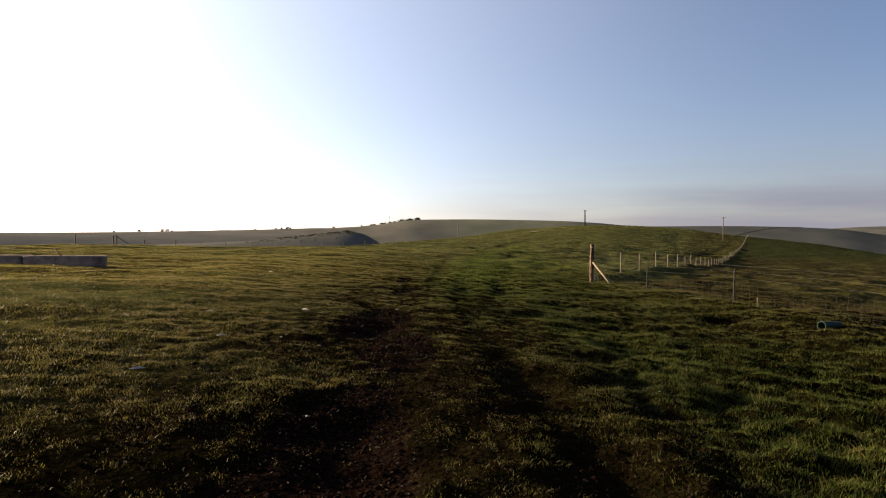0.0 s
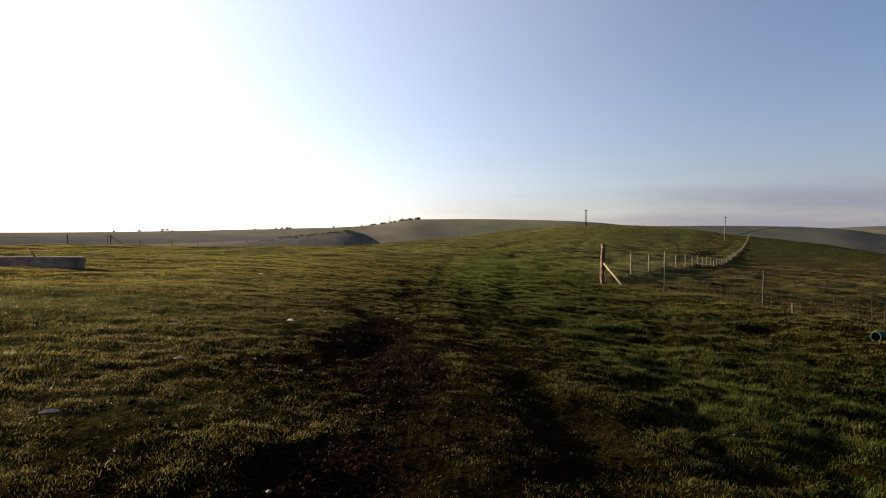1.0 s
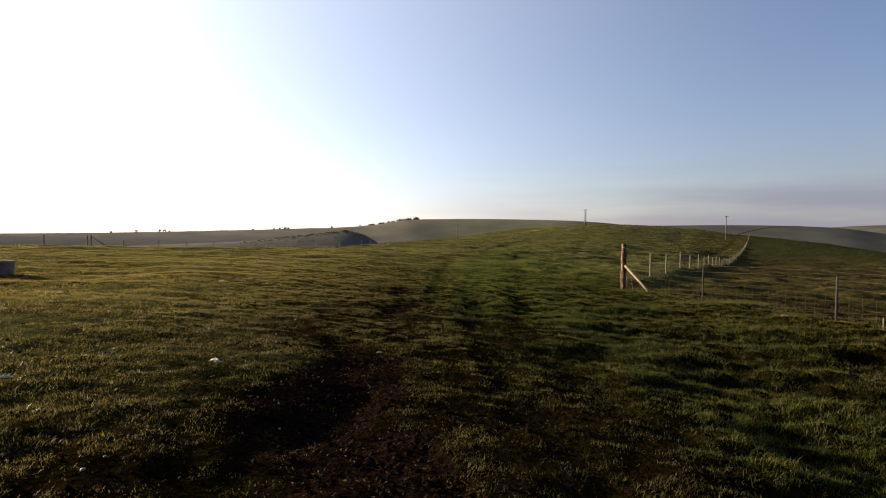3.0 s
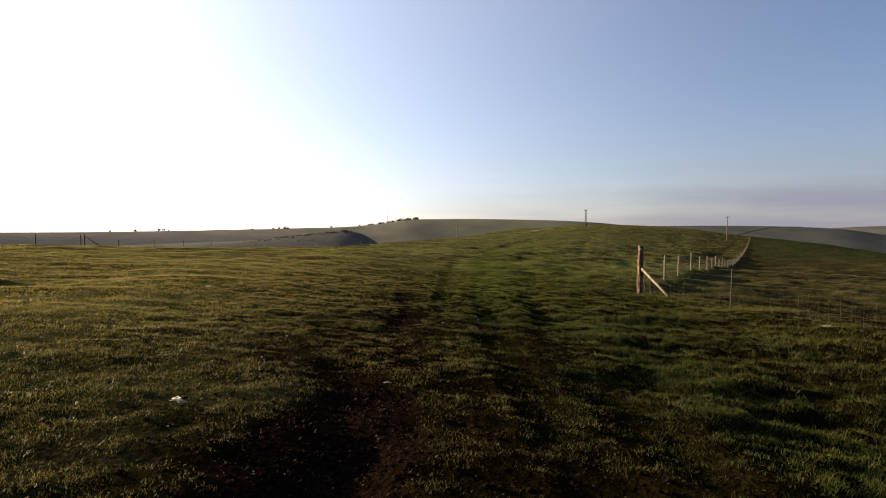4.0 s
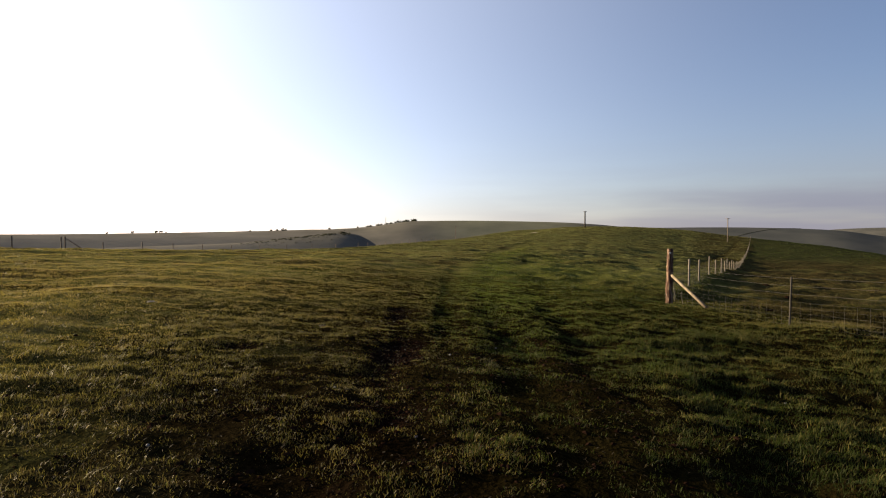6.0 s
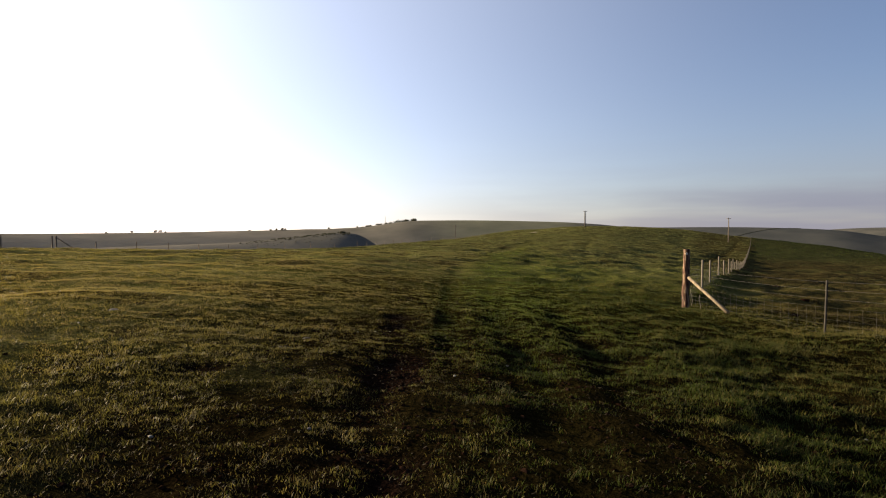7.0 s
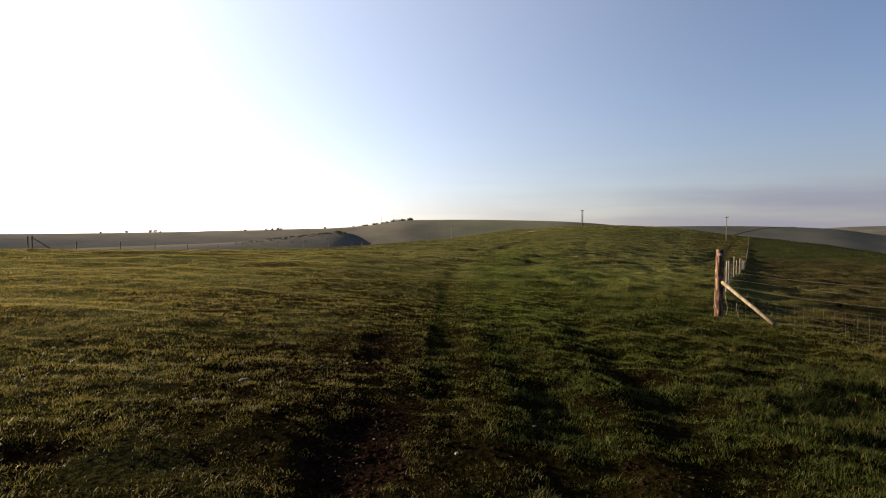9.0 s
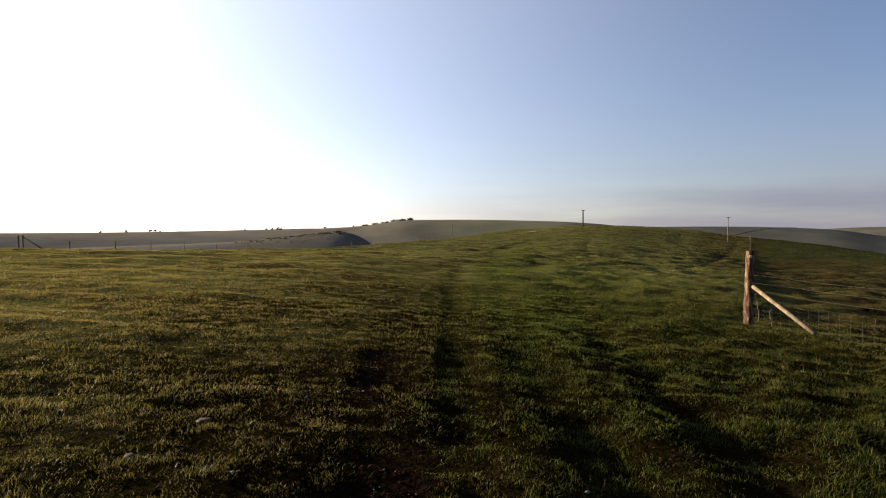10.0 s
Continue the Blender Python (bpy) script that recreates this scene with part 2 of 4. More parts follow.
def bumps(x, y):
    x, y = np.asarray(x, float), np.asarray(y, float)
    d = np.hypot(x, y - 5)
    fade = 1 / (1 + (d / 60) ** 2)
    big = (vnoise(x / 2.6 + 9, y / 1.7, 1) - 0.5) * 0.050
    mid = (vnoise(x / 0.62, y / 0.42, 2) - 0.5) * 0.050
    fine = (vnoise(x / 0.30, y / 0.22, 3) - 0.5) * 0.050 + (vnoise(x / 0.15, y / 0.12, 4) - 0.5) * 0.036
    u = x - track_x(y)
    hump = vnoise(x / 1.25, y / 0.72, 6) - 0.5
    near_track = np.exp(-((u + 0.6) / 2.7) ** 4)
    side = smooth(2, 6, -u)
    b = (0.8 * big * (1 + 2.4 * side) + (0.075 * side + 0.035 * smooth(1.8, 3, u)) * hump + 0.75 * mid) * (1 - 0.7 * near_track) * (1 + 1.1 * smooth(0.8, 2.4, u)) + fine * (1 - 0.25 * near_track + 0.7 * smooth(0.8, 2.4, u) - 0.6 * side)
    rut = 0.022 * np.exp(-((u + 0.9) / 0.36) ** 2) * (1 - smooth(60, 200, y)) + (0.022 + 0.034 * vnoise(x / 1.1, y / 0.9, 51)) * (1 + 0.25 * smooth(10, 14, y)) * wheel_marks(x, y)
    sway, stray = 0.34 * (vnoise(x / 0.37, y / 0.33, 57) - 0.5), 0.6 * (vnoise(x / 0.41, y / 0.45, 58) - 0.5)
    for hx, hy, wx, wy, deep in HOLLOWS:
        rut = rut + deep * np.exp(-(((x - hx + sway) / wx) ** 2 + ((y - hy + stray) / wy) ** 2) ** 1.5)
    hole = 0.30 * np.exp(-((x - 5.6) / 0.30) ** 4 - ((y - 11.4) / 0.28) ** 4) - 0.12 * np.exp(-((x - 5.6) / 0.5) ** 2 - ((y - 11.95) / 0.26) ** 2)
    calm = 1 - 0.9 * np.exp(-((x - 6.0) / 1.1) ** 2 - ((y - 21.9) / 1.5) ** 2)
    calm = calm * (1 - 0.9 * np.exp(-((x + 11.2) / 1.9) ** 4 - ((y - 16.3) / 0.8) ** 2))
    return b * fade * calm - rut - 0.022 * mud_at(x, y) * fade - hole - 0.06 * np.exp(-((x - 5.87) / 0.45) ** 2 - ((y - 22.8) / 0.6) ** 2) + 0.05 * np.exp(-((x - 6.1) / 0.5) ** 2 - ((y - 21.1) / 0.5) ** 2)


CORNER = (5.865, 22.82)
fence_x = curve_through([(22.82, 5.865), (27.73, 8.50), (32.58, 11.02), (37.27, 13.64), (42.03, 16.24), (46.53, 18.77), (57.7, 24.77), (81.6, 37.8), (121.6, 59.5), (177, 89.6), (242, 124.9), (440, 232)])


def earthworks(x, y):
    """The low bank below the long fence, two worn furrows on the hill, sheep terraces on the far side of the fence, broad swells."""
    x, y = np.asarray(x, float), np.asarray(y, float)
    e = (x - fence_x(y)) * 0.88
    on = smooth(23, 26, y) * (1 - smooth(200, 330, y))
    bank = -0.20 * on * smooth(0.1, 0.9, e) * (1 - smooth(1.5, 14, e)) + 0.10 * on * np.exp(-((e + 0.3) / 0.9) ** 2)
    furrow = -0.24 * np.exp(-((e + 5.5) / 1.0) ** 2) * smooth(80, 120, y) * (1 - smooth(255, 285, y))
    scar = np.exp(-((x - 22.2 - 0.27 * (y - 100.4)) / 0.6) ** 2) * smooth(98, 108, y) * (1 - smooth(192, 210, y))
    furrow = furrow - 0.10 * scar
    right = smooth(0.5, 4, e) * smooth(14, 26, y) + smooth(9, 13, x) * (1 - smooth(14, 26, y))
    wave = np.sin(2 * np.pi * (y + 0.12 * x + 2.2 * vnoise(x / 9, y / 6, 61)) / 3.4)
    d = np.hypot(x, y - 5)
    ripple = 0.14 * wave * right * smooth(10, 22, d) * (1 - smooth(90, 220, d))
    swell = (vnoise(x / 7, y / 4.6, 62) - 0.5) * 0.42 * smooth(28, 110, d) * (1 - smooth(380, 700, d))
    swell = swell + (vnoise(x / 3.4, y / 2.6, 63) - 0.5) * (0.25 + 0.15 * smooth(1, 4, x)) * smooth(18, 60, d) * (1 - smooth(200, 400, d))
    swell = swell + (vnoise(x / 1.5, y / 0.95, 64) - 0.5) * (0.19 + 0.16 * smooth(1, 4, x)) * smooth(14, 30, d) * (1 - smooth(110, 200, d))
    rise = 0.19 * smooth(5.0, 7.2, x) * (1 - smooth(10, 20, x)) * smooth(2, 9, y) * (1 - smooth(15, 21, y))
    crown = 0.11 * (1 - smooth(1.2, 3.0 + 0.1 * np.maximum(y - 8, 0), x)) * (1 - smooth(5.5, 10, -x)) * (1 - smooth(17, 23, y))
    return bank + furrow + ripple + swell + rise + crown


def land(x, y):
    return downs(x, y) + bumps(x, y) + earthworks(x, y)


def ground_at(x, y):
    return float(land(np.array([x]), np.array([y]))[0])


# ---- materials ----
def material(name, rough=0.8, metal=0.0):
    m = bpy.data.materials.new(name)
    m.use_nodes = True
    b = m.node_tree.nodes["Principled BSDF"]
    b.inputs["Roughness"].default_value, b.inputs["Metallic"].default_value = rough, metal
    return m, m.node_tree.nodes, m.node_tree.links, b


def tex_noise(n, l, coord, scale, detail=4, rough=0.55):
    t = n.new("ShaderNodeTexNoise")
    t.inputs["Scale"].default_value, t.inputs["Detail"].default_value, t.inputs["Roughness"].default_value = scale, detail, rough
    l.new(coord, t.inputs["Vector"])
    return t.outputs["Fac"]


def ramp(n, l, fac, stops):
    r = n.new("ShaderNodeValToRGB")
    while len(r.color_ramp.elements) < len(stops):
        r.color_ramp.elements.new(0.5)
    for e, (p, c) in zip(r.color_ramp.elements, stops):
        e.position, e.color = p, (*c, 1)
    l.new(fac, r.inputs["Fac"])
    return r.outputs["Color"]


def blend(n, l, fac, a, b, mode="MIX"):
    x = n.new("ShaderNodeMix")
    x.data_type, x.blend_type = "RGBA", mode
    for sock, v in ((x.inputs["Factor"], fac), (x.inputs["A"], a), (x.inputs["B"], b)):
        if isinstance(v, bpy.types.NodeSocket):
            l.new(v, sock)
        elif isinstance(v, tuple):
            sock.default_value = (*v, 1)
        else:
            sock.default_value = v
    return x.outputs["Result"]


def bump_node(n, l, b, height, strength=0.5, distance=0.02):
    k = n.new("ShaderNodeBump")
    k.inputs["Strength"].default_value, k.inputs["Distance"].default_value = strength, distance
    l.new(height, k.inputs["Height"])
    l.new(k.outputs["Normal"], b.inputs["Normal"])


def surface(name, dark, light, scale=6.0, fine=60.0, rough=0.8, metal=0.0, relief=0.004, stretch=(1, 1, 1)):
    """A plain worn material: two tones at two scales, with fine relief."""
    m, n, l, b = material(name, rough, metal)
    b.inputs["Specular IOR Level"].default_value = 0.5 if rough < 0.3 else 0.0 if rough > 0.9 else 0.12
    tc, mp = n.new("ShaderNodeTexCoord"), n.new("ShaderNodeMapping")
    mp.inputs["Scale"].default_value = stretch
    l.new(tc.outputs["Object"], mp.inputs["Vector"])
    big, small = tex_noise(n, l, mp.outputs[0], scale), tex_noise(n, l, mp.outputs[0], fine, 6)
    base = ramp(n, l, big, [(0.35, dark), (0.65, light)])
    speck = ramp(n, l, small, [(0.3, (0.55, 0.55, 0.55)), (0.7, (1.15, 1.15, 1.15))])
    l.new(blend(n, l, 1.0, base, speck, "MULTIPLY"), b.inputs["Base Color"])
    bump_node(n, l, b, small, 0.7, relief)
    return m


def ground_material():
    m, n, l, b = material("pasture", 0.95)
    b.inputs["Specular IOR Level"].default_value = 0.0
    co = n.new("ShaderNodeTexCoord").outputs["Object"]

    def attr(key):
        a = n.new("ShaderNodeAttribute")
        a.attribute_name = key
        return a.outputs["Fac"]
    patch, mid, fine = tex_noise(n, l, co, 0.18, 5), tex_noise(n, l, co, 1.7, 5), tex_noise(n, l, co, 22, 6)
    wide = tex_noise(n, l, co, 0.02, 6)
    turf = ramp(n, l, mid, [(0.3, (0.0370, 0.0411, 0.0129)), (0.5, (0.0653, 0.0688, 0.0231)), (0.72, (0.1044, 0.0956, 0.0388))])
    thick = ramp(n, l, mid, [(0.3, (0.0468, 0.0561, 0.0135)), (0.7, (0.0999, 0.1044, 0.0257))])
    dry = ramp(n, l, mid, [(0.3, (0.0150, 0.0118, 0.0060)), (0.7, (0.0315, 0.0238, 0.0118))])
    col = blend(n, l, ramp(n, l, patch, [(0.42, (0, 0, 0)), (0.62, (1, 1, 1))]), turf, blend(n, l, 0.5, turf, dry))
    col = blend(n, l, attr("dry"), col, dry)
    # Dark green stands for the shade on the slope turned from the sun.
    col = blend(n, l, attr("slope_shade"), col, ramp(n, l, mid, [(0.3, (0.0105, 0.0125, 0.0062)), (0.7, (0.0230, 0.0255, 0.0118))]))
    col = blend(n, l, attr("lush"), col, thick)
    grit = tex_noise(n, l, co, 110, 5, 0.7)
    # Near-black litter: shadow under the blades is put into its colour.
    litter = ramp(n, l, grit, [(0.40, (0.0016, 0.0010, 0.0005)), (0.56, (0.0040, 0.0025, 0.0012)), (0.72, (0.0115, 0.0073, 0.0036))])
    col = blend(n, l, attr("thatch_shade"), col, litter)
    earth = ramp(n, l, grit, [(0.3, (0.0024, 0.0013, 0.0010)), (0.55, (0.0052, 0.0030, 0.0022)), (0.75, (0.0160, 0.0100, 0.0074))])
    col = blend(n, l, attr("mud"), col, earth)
    # Speckle also stands for small shadows between blades that are not modelled.
    speck = ramp(n, l, fine, [(0.32, (0.30, 0.30, 0.30)), (0.66, (1.5, 1.5, 1.5))])
    col = blend(n, l, 0.8, col, speck, "MULTIPLY")
    clump = ramp(n, l, tex_noise(n, l, co, 0.55, 6, 0.65), [(0.34, (0.50, 0.50, 0.50)), (0.5, (1, 1, 1)), (0.68, (1.3, 1.27, 1.2))])
    col = blend(n, l, 0.9, col, clump, "MULTIPLY")
    # Far hills are paled in base colour to stand for haze.
    hazy_moor = ramp(n, l, wide, [(0.2, (0.0760, 0.0725, 0.0620)), (0.5, (0.1030, 0.0975, 0.0825)), (0.8, (0.1320, 0.1235, 0.1030))])
    col = blend(n, l, attr("hazy_moor"), col, hazy_moor)
    # Bluish colour painted for haze on the right hills and shade on the spur.
    haze_shade = ramp(n, l, wide, [(0.2, (0.0310, 0.0345, 0.0350)), (0.5, (0.0430, 0.0465, 0.0460)), (0.8, (0.0590, 0.0605, 0.0570))])
    col = blend(n, l, attr("haze_shade"), col, haze_shade)
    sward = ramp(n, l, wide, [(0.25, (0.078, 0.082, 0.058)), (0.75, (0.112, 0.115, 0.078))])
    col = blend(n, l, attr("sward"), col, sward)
    chalk_haze = ramp(n, l, fine, [(0.3, (0.158, 0.145, 0.125)), (0.7, (0.264, 0.251, 0.224))])
    col = blend(n, l, attr("chalk_haze"), col, chalk_haze)
    l.new(col, b.inputs["Base Color"])
    h = n.new("ShaderNodeMath")
    h.operation = "MULTIPLY_ADD"
    l.new(mid, h.inputs[0])
    h.inputs[1].default_value = 3.0
    l.new(fine, h.inputs[2])
    bump_node(n, l, b, h.outputs[0], 1.0, 0.045)
    return m


def grass_material(name, stops, gloss=0.06, rough=0.65):
    m, n, l, b = material(name, rough)
    out = n["Material Output"]
    co = n.new("ShaderNodeTexCoord").outputs["Object"]
    col = ramp(n, l, tex_noise(n, l, co, 2.1, 8, 0.8), stops)
    a = n.new("ShaderNodeAttribute")
    a.attribute_name = "tone"
    tone = ramp(n, l, a.outputs["Fac"], [(0.0, (0.40, 0.45, 0.40)), (0.5, (1, 1, 1)), (1.0, (1.5, 1.38, 1.2))])
    col = blend(n, l, 1.0, col, tone, "MULTIPLY")
    l.new(col, b.inputs["Base Color"])
    b.inputs["Specular IOR Level"].default_value = gloss
    tr, mx = n.new("ShaderNodeBsdfTranslucent"), n.new("ShaderNodeMixShader")
    l.new(col, tr.inputs["Color"])
    mx.inputs["Fac"].default_value = 0.45
    l.new(b.outputs[0], mx.inputs[1])
    l.new(tr.outputs[0], mx.inputs[2])
    l.new(mx.outputs[0], out.inputs["Surface"])
    return m


PASTURE = ground_material()
BLADE = grass_material("grass_blade", [(0.32, (0.0395, 0.0380, 0.0094)), (0.5, (0.0675, 0.0622, 0.0156)), (0.68, (0.1080, 0.0880, 0.0315))], 0.09, 0.55)
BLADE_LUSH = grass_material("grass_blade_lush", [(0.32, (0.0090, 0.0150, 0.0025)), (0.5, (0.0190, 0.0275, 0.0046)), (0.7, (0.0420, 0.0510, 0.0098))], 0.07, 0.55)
BLADE_FRESH = grass_material("grass_blade_fresh", [(0.32, (0.0240, 0.0370, 0.0050)), (0.5, (0.0450, 0.0620, 0.0090)), (0.7, (0.0780, 0.0930, 0.0170))], 0.08, 0.55)
BLADE_HILL = grass_material("grass_blade_hill", [(0.32, (0.0370, 0.0400, 0.0115)), (0.5, (0.0660, 0.0680, 0.0205)), (0.7, (0.1080, 0.0990, 0.0385))], 0.08, 0.55)
BLADE_DRY = grass_material("grass_blade_dry", [(0.32, (0.0178, 0.0140, 0.0058)), (0.5, (0.0330, 0.0258, 0.0102)), (0.7, (0.0510, 0.0395, 0.0172))])
BARK = surface("bark", (0.0138, 0.0069, 0.0047), (0.1056, 0.0686, 0.0475), 16, 55, 0.85, 0, 0.008, (1, 1, 0.25))
bark_ramp = next(k for k in BARK.node_tree.nodes if k.type == "VALTORGB")
for spot, tint in ((0.54, (0.070, 0.038, 0.026, 1)), (0.62, (0.17, 0.125, 0.087, 1))):
    bark_ramp.color_ramp.elements.new(spot).color = tint
PEELED = surface("peeled_wood", (0.075, 0.058, 0.041), (0.165, 0.134, 0.092), 7, 26, 0.75, 0, 0.002, (1, 1, 0.5))
STAKE = surface("weathered_stake", (0.0924, 0.0792, 0.066), (0.172, 0.152, 0.125), 8, 55, 0.8, 0, 0.003, (1, 1, 0.15))
# Darker copy for the near stakes, with their shade side in the colour.
SHADED_STAKE = surface("shaded_stake", (0.0150, 0.0139, 0.0125), (0.0380, 0.0354, 0.0316), 8, 55, 0.8, 0, 0.003, (1, 1, 0.15))
# Paled in base colour for haze and glare over the distant posts.
OLD_WOOD = surface("old_wood", (0.085, 0.070, 0.057), (0.165, 0.132, 0.108), 8, 55, 0.85, 0, 0.004, (1, 1, 0.2))
WIRE = surface("galvanised_wire", (0.036, 0.0345, 0.033), (0.074, 0.071, 0.068), 20, 90, 0.6, 0.2, 0.0005)
STAY = surface("bright_wire", (0.080, 0.076, 0.068), (0.160, 0.152, 0.140), 30, 90, 0.6, 0.1, 0.0005)
# Base colour lightened and warmed for the sun glare over the troughs.
CONCRETE = surface("concrete", (0.1663, 0.1136, 0.0878), (0.3045, 0.2180, 0.1693), 3.5, 40, 0.9, 0, 0.004)
RUST = surface("rusty_iron", (0.0396, 0.0231, 0.0165), (0.0924, 0.0528, 0.033), 12, 70, 0.85, 0.2, 0.002)
FLINT = surface("flint", (0.106, 0.102, 0.0957), (0.224, 0.218, 0.205), 12, 70, 0.6, 0, 0.003)
FLINT_DARK = surface("grey_stone", (0.012, 0.011, 0.0105), (0.028, 0.026, 0.025), 9, 60, 0.75, 0, 0.003)
WOOL = surface("wool_tuft", (0.34, 0.315, 0.28), (0.55, 0.51, 0.46), 12, 90, 0.95, 0, 0.004)
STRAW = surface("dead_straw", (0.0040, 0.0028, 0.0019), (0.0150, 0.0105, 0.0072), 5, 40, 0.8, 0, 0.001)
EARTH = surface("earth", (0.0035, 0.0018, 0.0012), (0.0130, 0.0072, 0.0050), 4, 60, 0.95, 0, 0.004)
GREEN_PLASTIC = surface("green_plastic", (0.0033, 0.0119, 0.0079), (0.0066, 0.0211, 0.0139), 5, 60, 0.55, 0, 0.001)
GREEN_RIM = surface("green_plastic_rim", (0.0145, 0.0363, 0.0264), (0.0297, 0.0627, 0.0462), 9, 60, 0.55, 0, 0.001)
WATER = surface("trough_water", (0.0079, 0.0092, 0.0086), (0.0132, 0.0145, 0.0132), 3, 20, 0.05, 0, 0.0005)
POLE = surface("creosoted_pole", (0.066, 0.0561, 0.0462), (0.132, 0.112, 0.0924), 5, 40, 0.85, 0, 0.003)
PLATE = surface("pale_disc", (0.363, 0.330, 0.277), (0.449, 0.416, 0.363), 14, 60, 0.7, 0, 0.001)
# Haze over the far trees and scrub is mixed into both leaf colours.
LEAF = grass_material("hedge_leaf", [(0.3, (0.0260, 0.0290, 0.0180)), (0.7, (0.0520, 0.0560, 0.0340))])
SCRUB = grass_material("scrub_leaf", [(0.3, (0.0330, 0.0340, 0.0230)), (0.7, (0.0560, 0.0560, 0.0380))])
TRUNK = surface("tree_bark", (0.033, 0.0264, 0.0211), (0.066, 0.0561, 0.0462), 4, 30, 0.9, 0, 0.01)


# ---- mesh helpers ----
def mesh_object(name, bm, mat, parent=None, label=""):
    me = bpy.data.meshes.new(name)
    bm.to_mesh(me)
    bm.free()
    me.materials.append(mat)
    for p in me.polygons:
        p.use_smooth = p.loop_total < 5
    ob = new(name, me)
    if parent:
        ob.parent = parent
    return tagged(ob, label)


def part(name, bm, mat, parent, label=""):
    return mesh_object(name, bm, mat, parent, label)


def thing(name, at, label, category, group="", turn=0.0):
    ob = new(name)
    ob.matrix_basis = pose(*at, 0, 0, turn)
    return tagged(ob, label, category, group)


def tube(bm, pts, radii, sides=8, rough=0.0, cap=True, seed=0):
    """A tube along pts; radii one or many; rough: relative unevenness of the skin."""
    pts = [Vector(p) for p in pts]
    if not hasattr(radii, "__len__"):
        radii = [radii] * len(pts)
    rng = random.Random(seed)
    rings = []
    for i, p in enumerate(pts):
        d = (pts[min(i + 1, len(pts) - 1)] - pts[max(i - 1, 0)]).normalized()
        side = d.cross(Vector((0, 0, 1)) if abs(d.z) < 0.9 else Vector((1, 0, 0))).normalized()
        up = side.cross(d)
        ring = []
        for k in range(sides):
            a = 2 * math.pi * k / sides
            r = radii[i] * (1 + rough * (rng.random() - 0.5))
            ring.append(bm.verts.new(p + side * math.cos(a) * r + up * math.sin(a) * r))
        rings.append(ring)
    for a, b in zip(rings, rings[1:]):
        for k in range(sides):
            bm.faces.new((a[k], a[(k + 1) % sides], b[(k + 1) % sides], b[k]))
    if cap:
        bm.faces.new(rings[0][::-1])
        bm.faces.new(rings[-1])
    return bm


def box(bm, x0, y0, z0, x1, y1, z1, bevel=0.0):
    r = bmesh.ops.create_cube(bm, size=1, matrix=Matrix.LocRotScale(((x0 + x1) / 2, (y0 + y1) / 2, (z0 + z1) / 2), None, (x1 - x0, y1 - y0, z1 - z0)))
    if bevel:
        es = {e for v in r["verts"] for e in v.link_edges}
        bmesh.ops.bevel(bm, geom=list(es), offset=bevel, segments=2, affect="EDGES")
    return bm


def round_post(height, r, seed, sides=10, sunk=0.35, lean=(0, 0), rough=0.12):
    bm = bmesh.new()
    zs = [-sunk, 0.0, 0.12 * height, 0.25 * height, 0.38 * height, 0.5 * height, 0.63 * height, 0.75 * height, 0.88 * height, height - 0.005, height]
    rs = [r * 1.06, r * 1.05, r * 1.04, r * 1.02, r, r, r * 0.98, r * 0.97, r * 0.96, r * 0.96, r * 0.90]
    rng = random.Random(seed)
    pts = [(lean[0] * z + rng.uniform(-1, 1) * 0.08 * r, lean[1] * z + rng.uniform(-1, 1) * 0.08 * r, z) for z in zs]
    pts[-1] = (pts[-2][0], pts[-2][1], height)
    return tube(bm, pts, rs, sides, rough, True, seed)


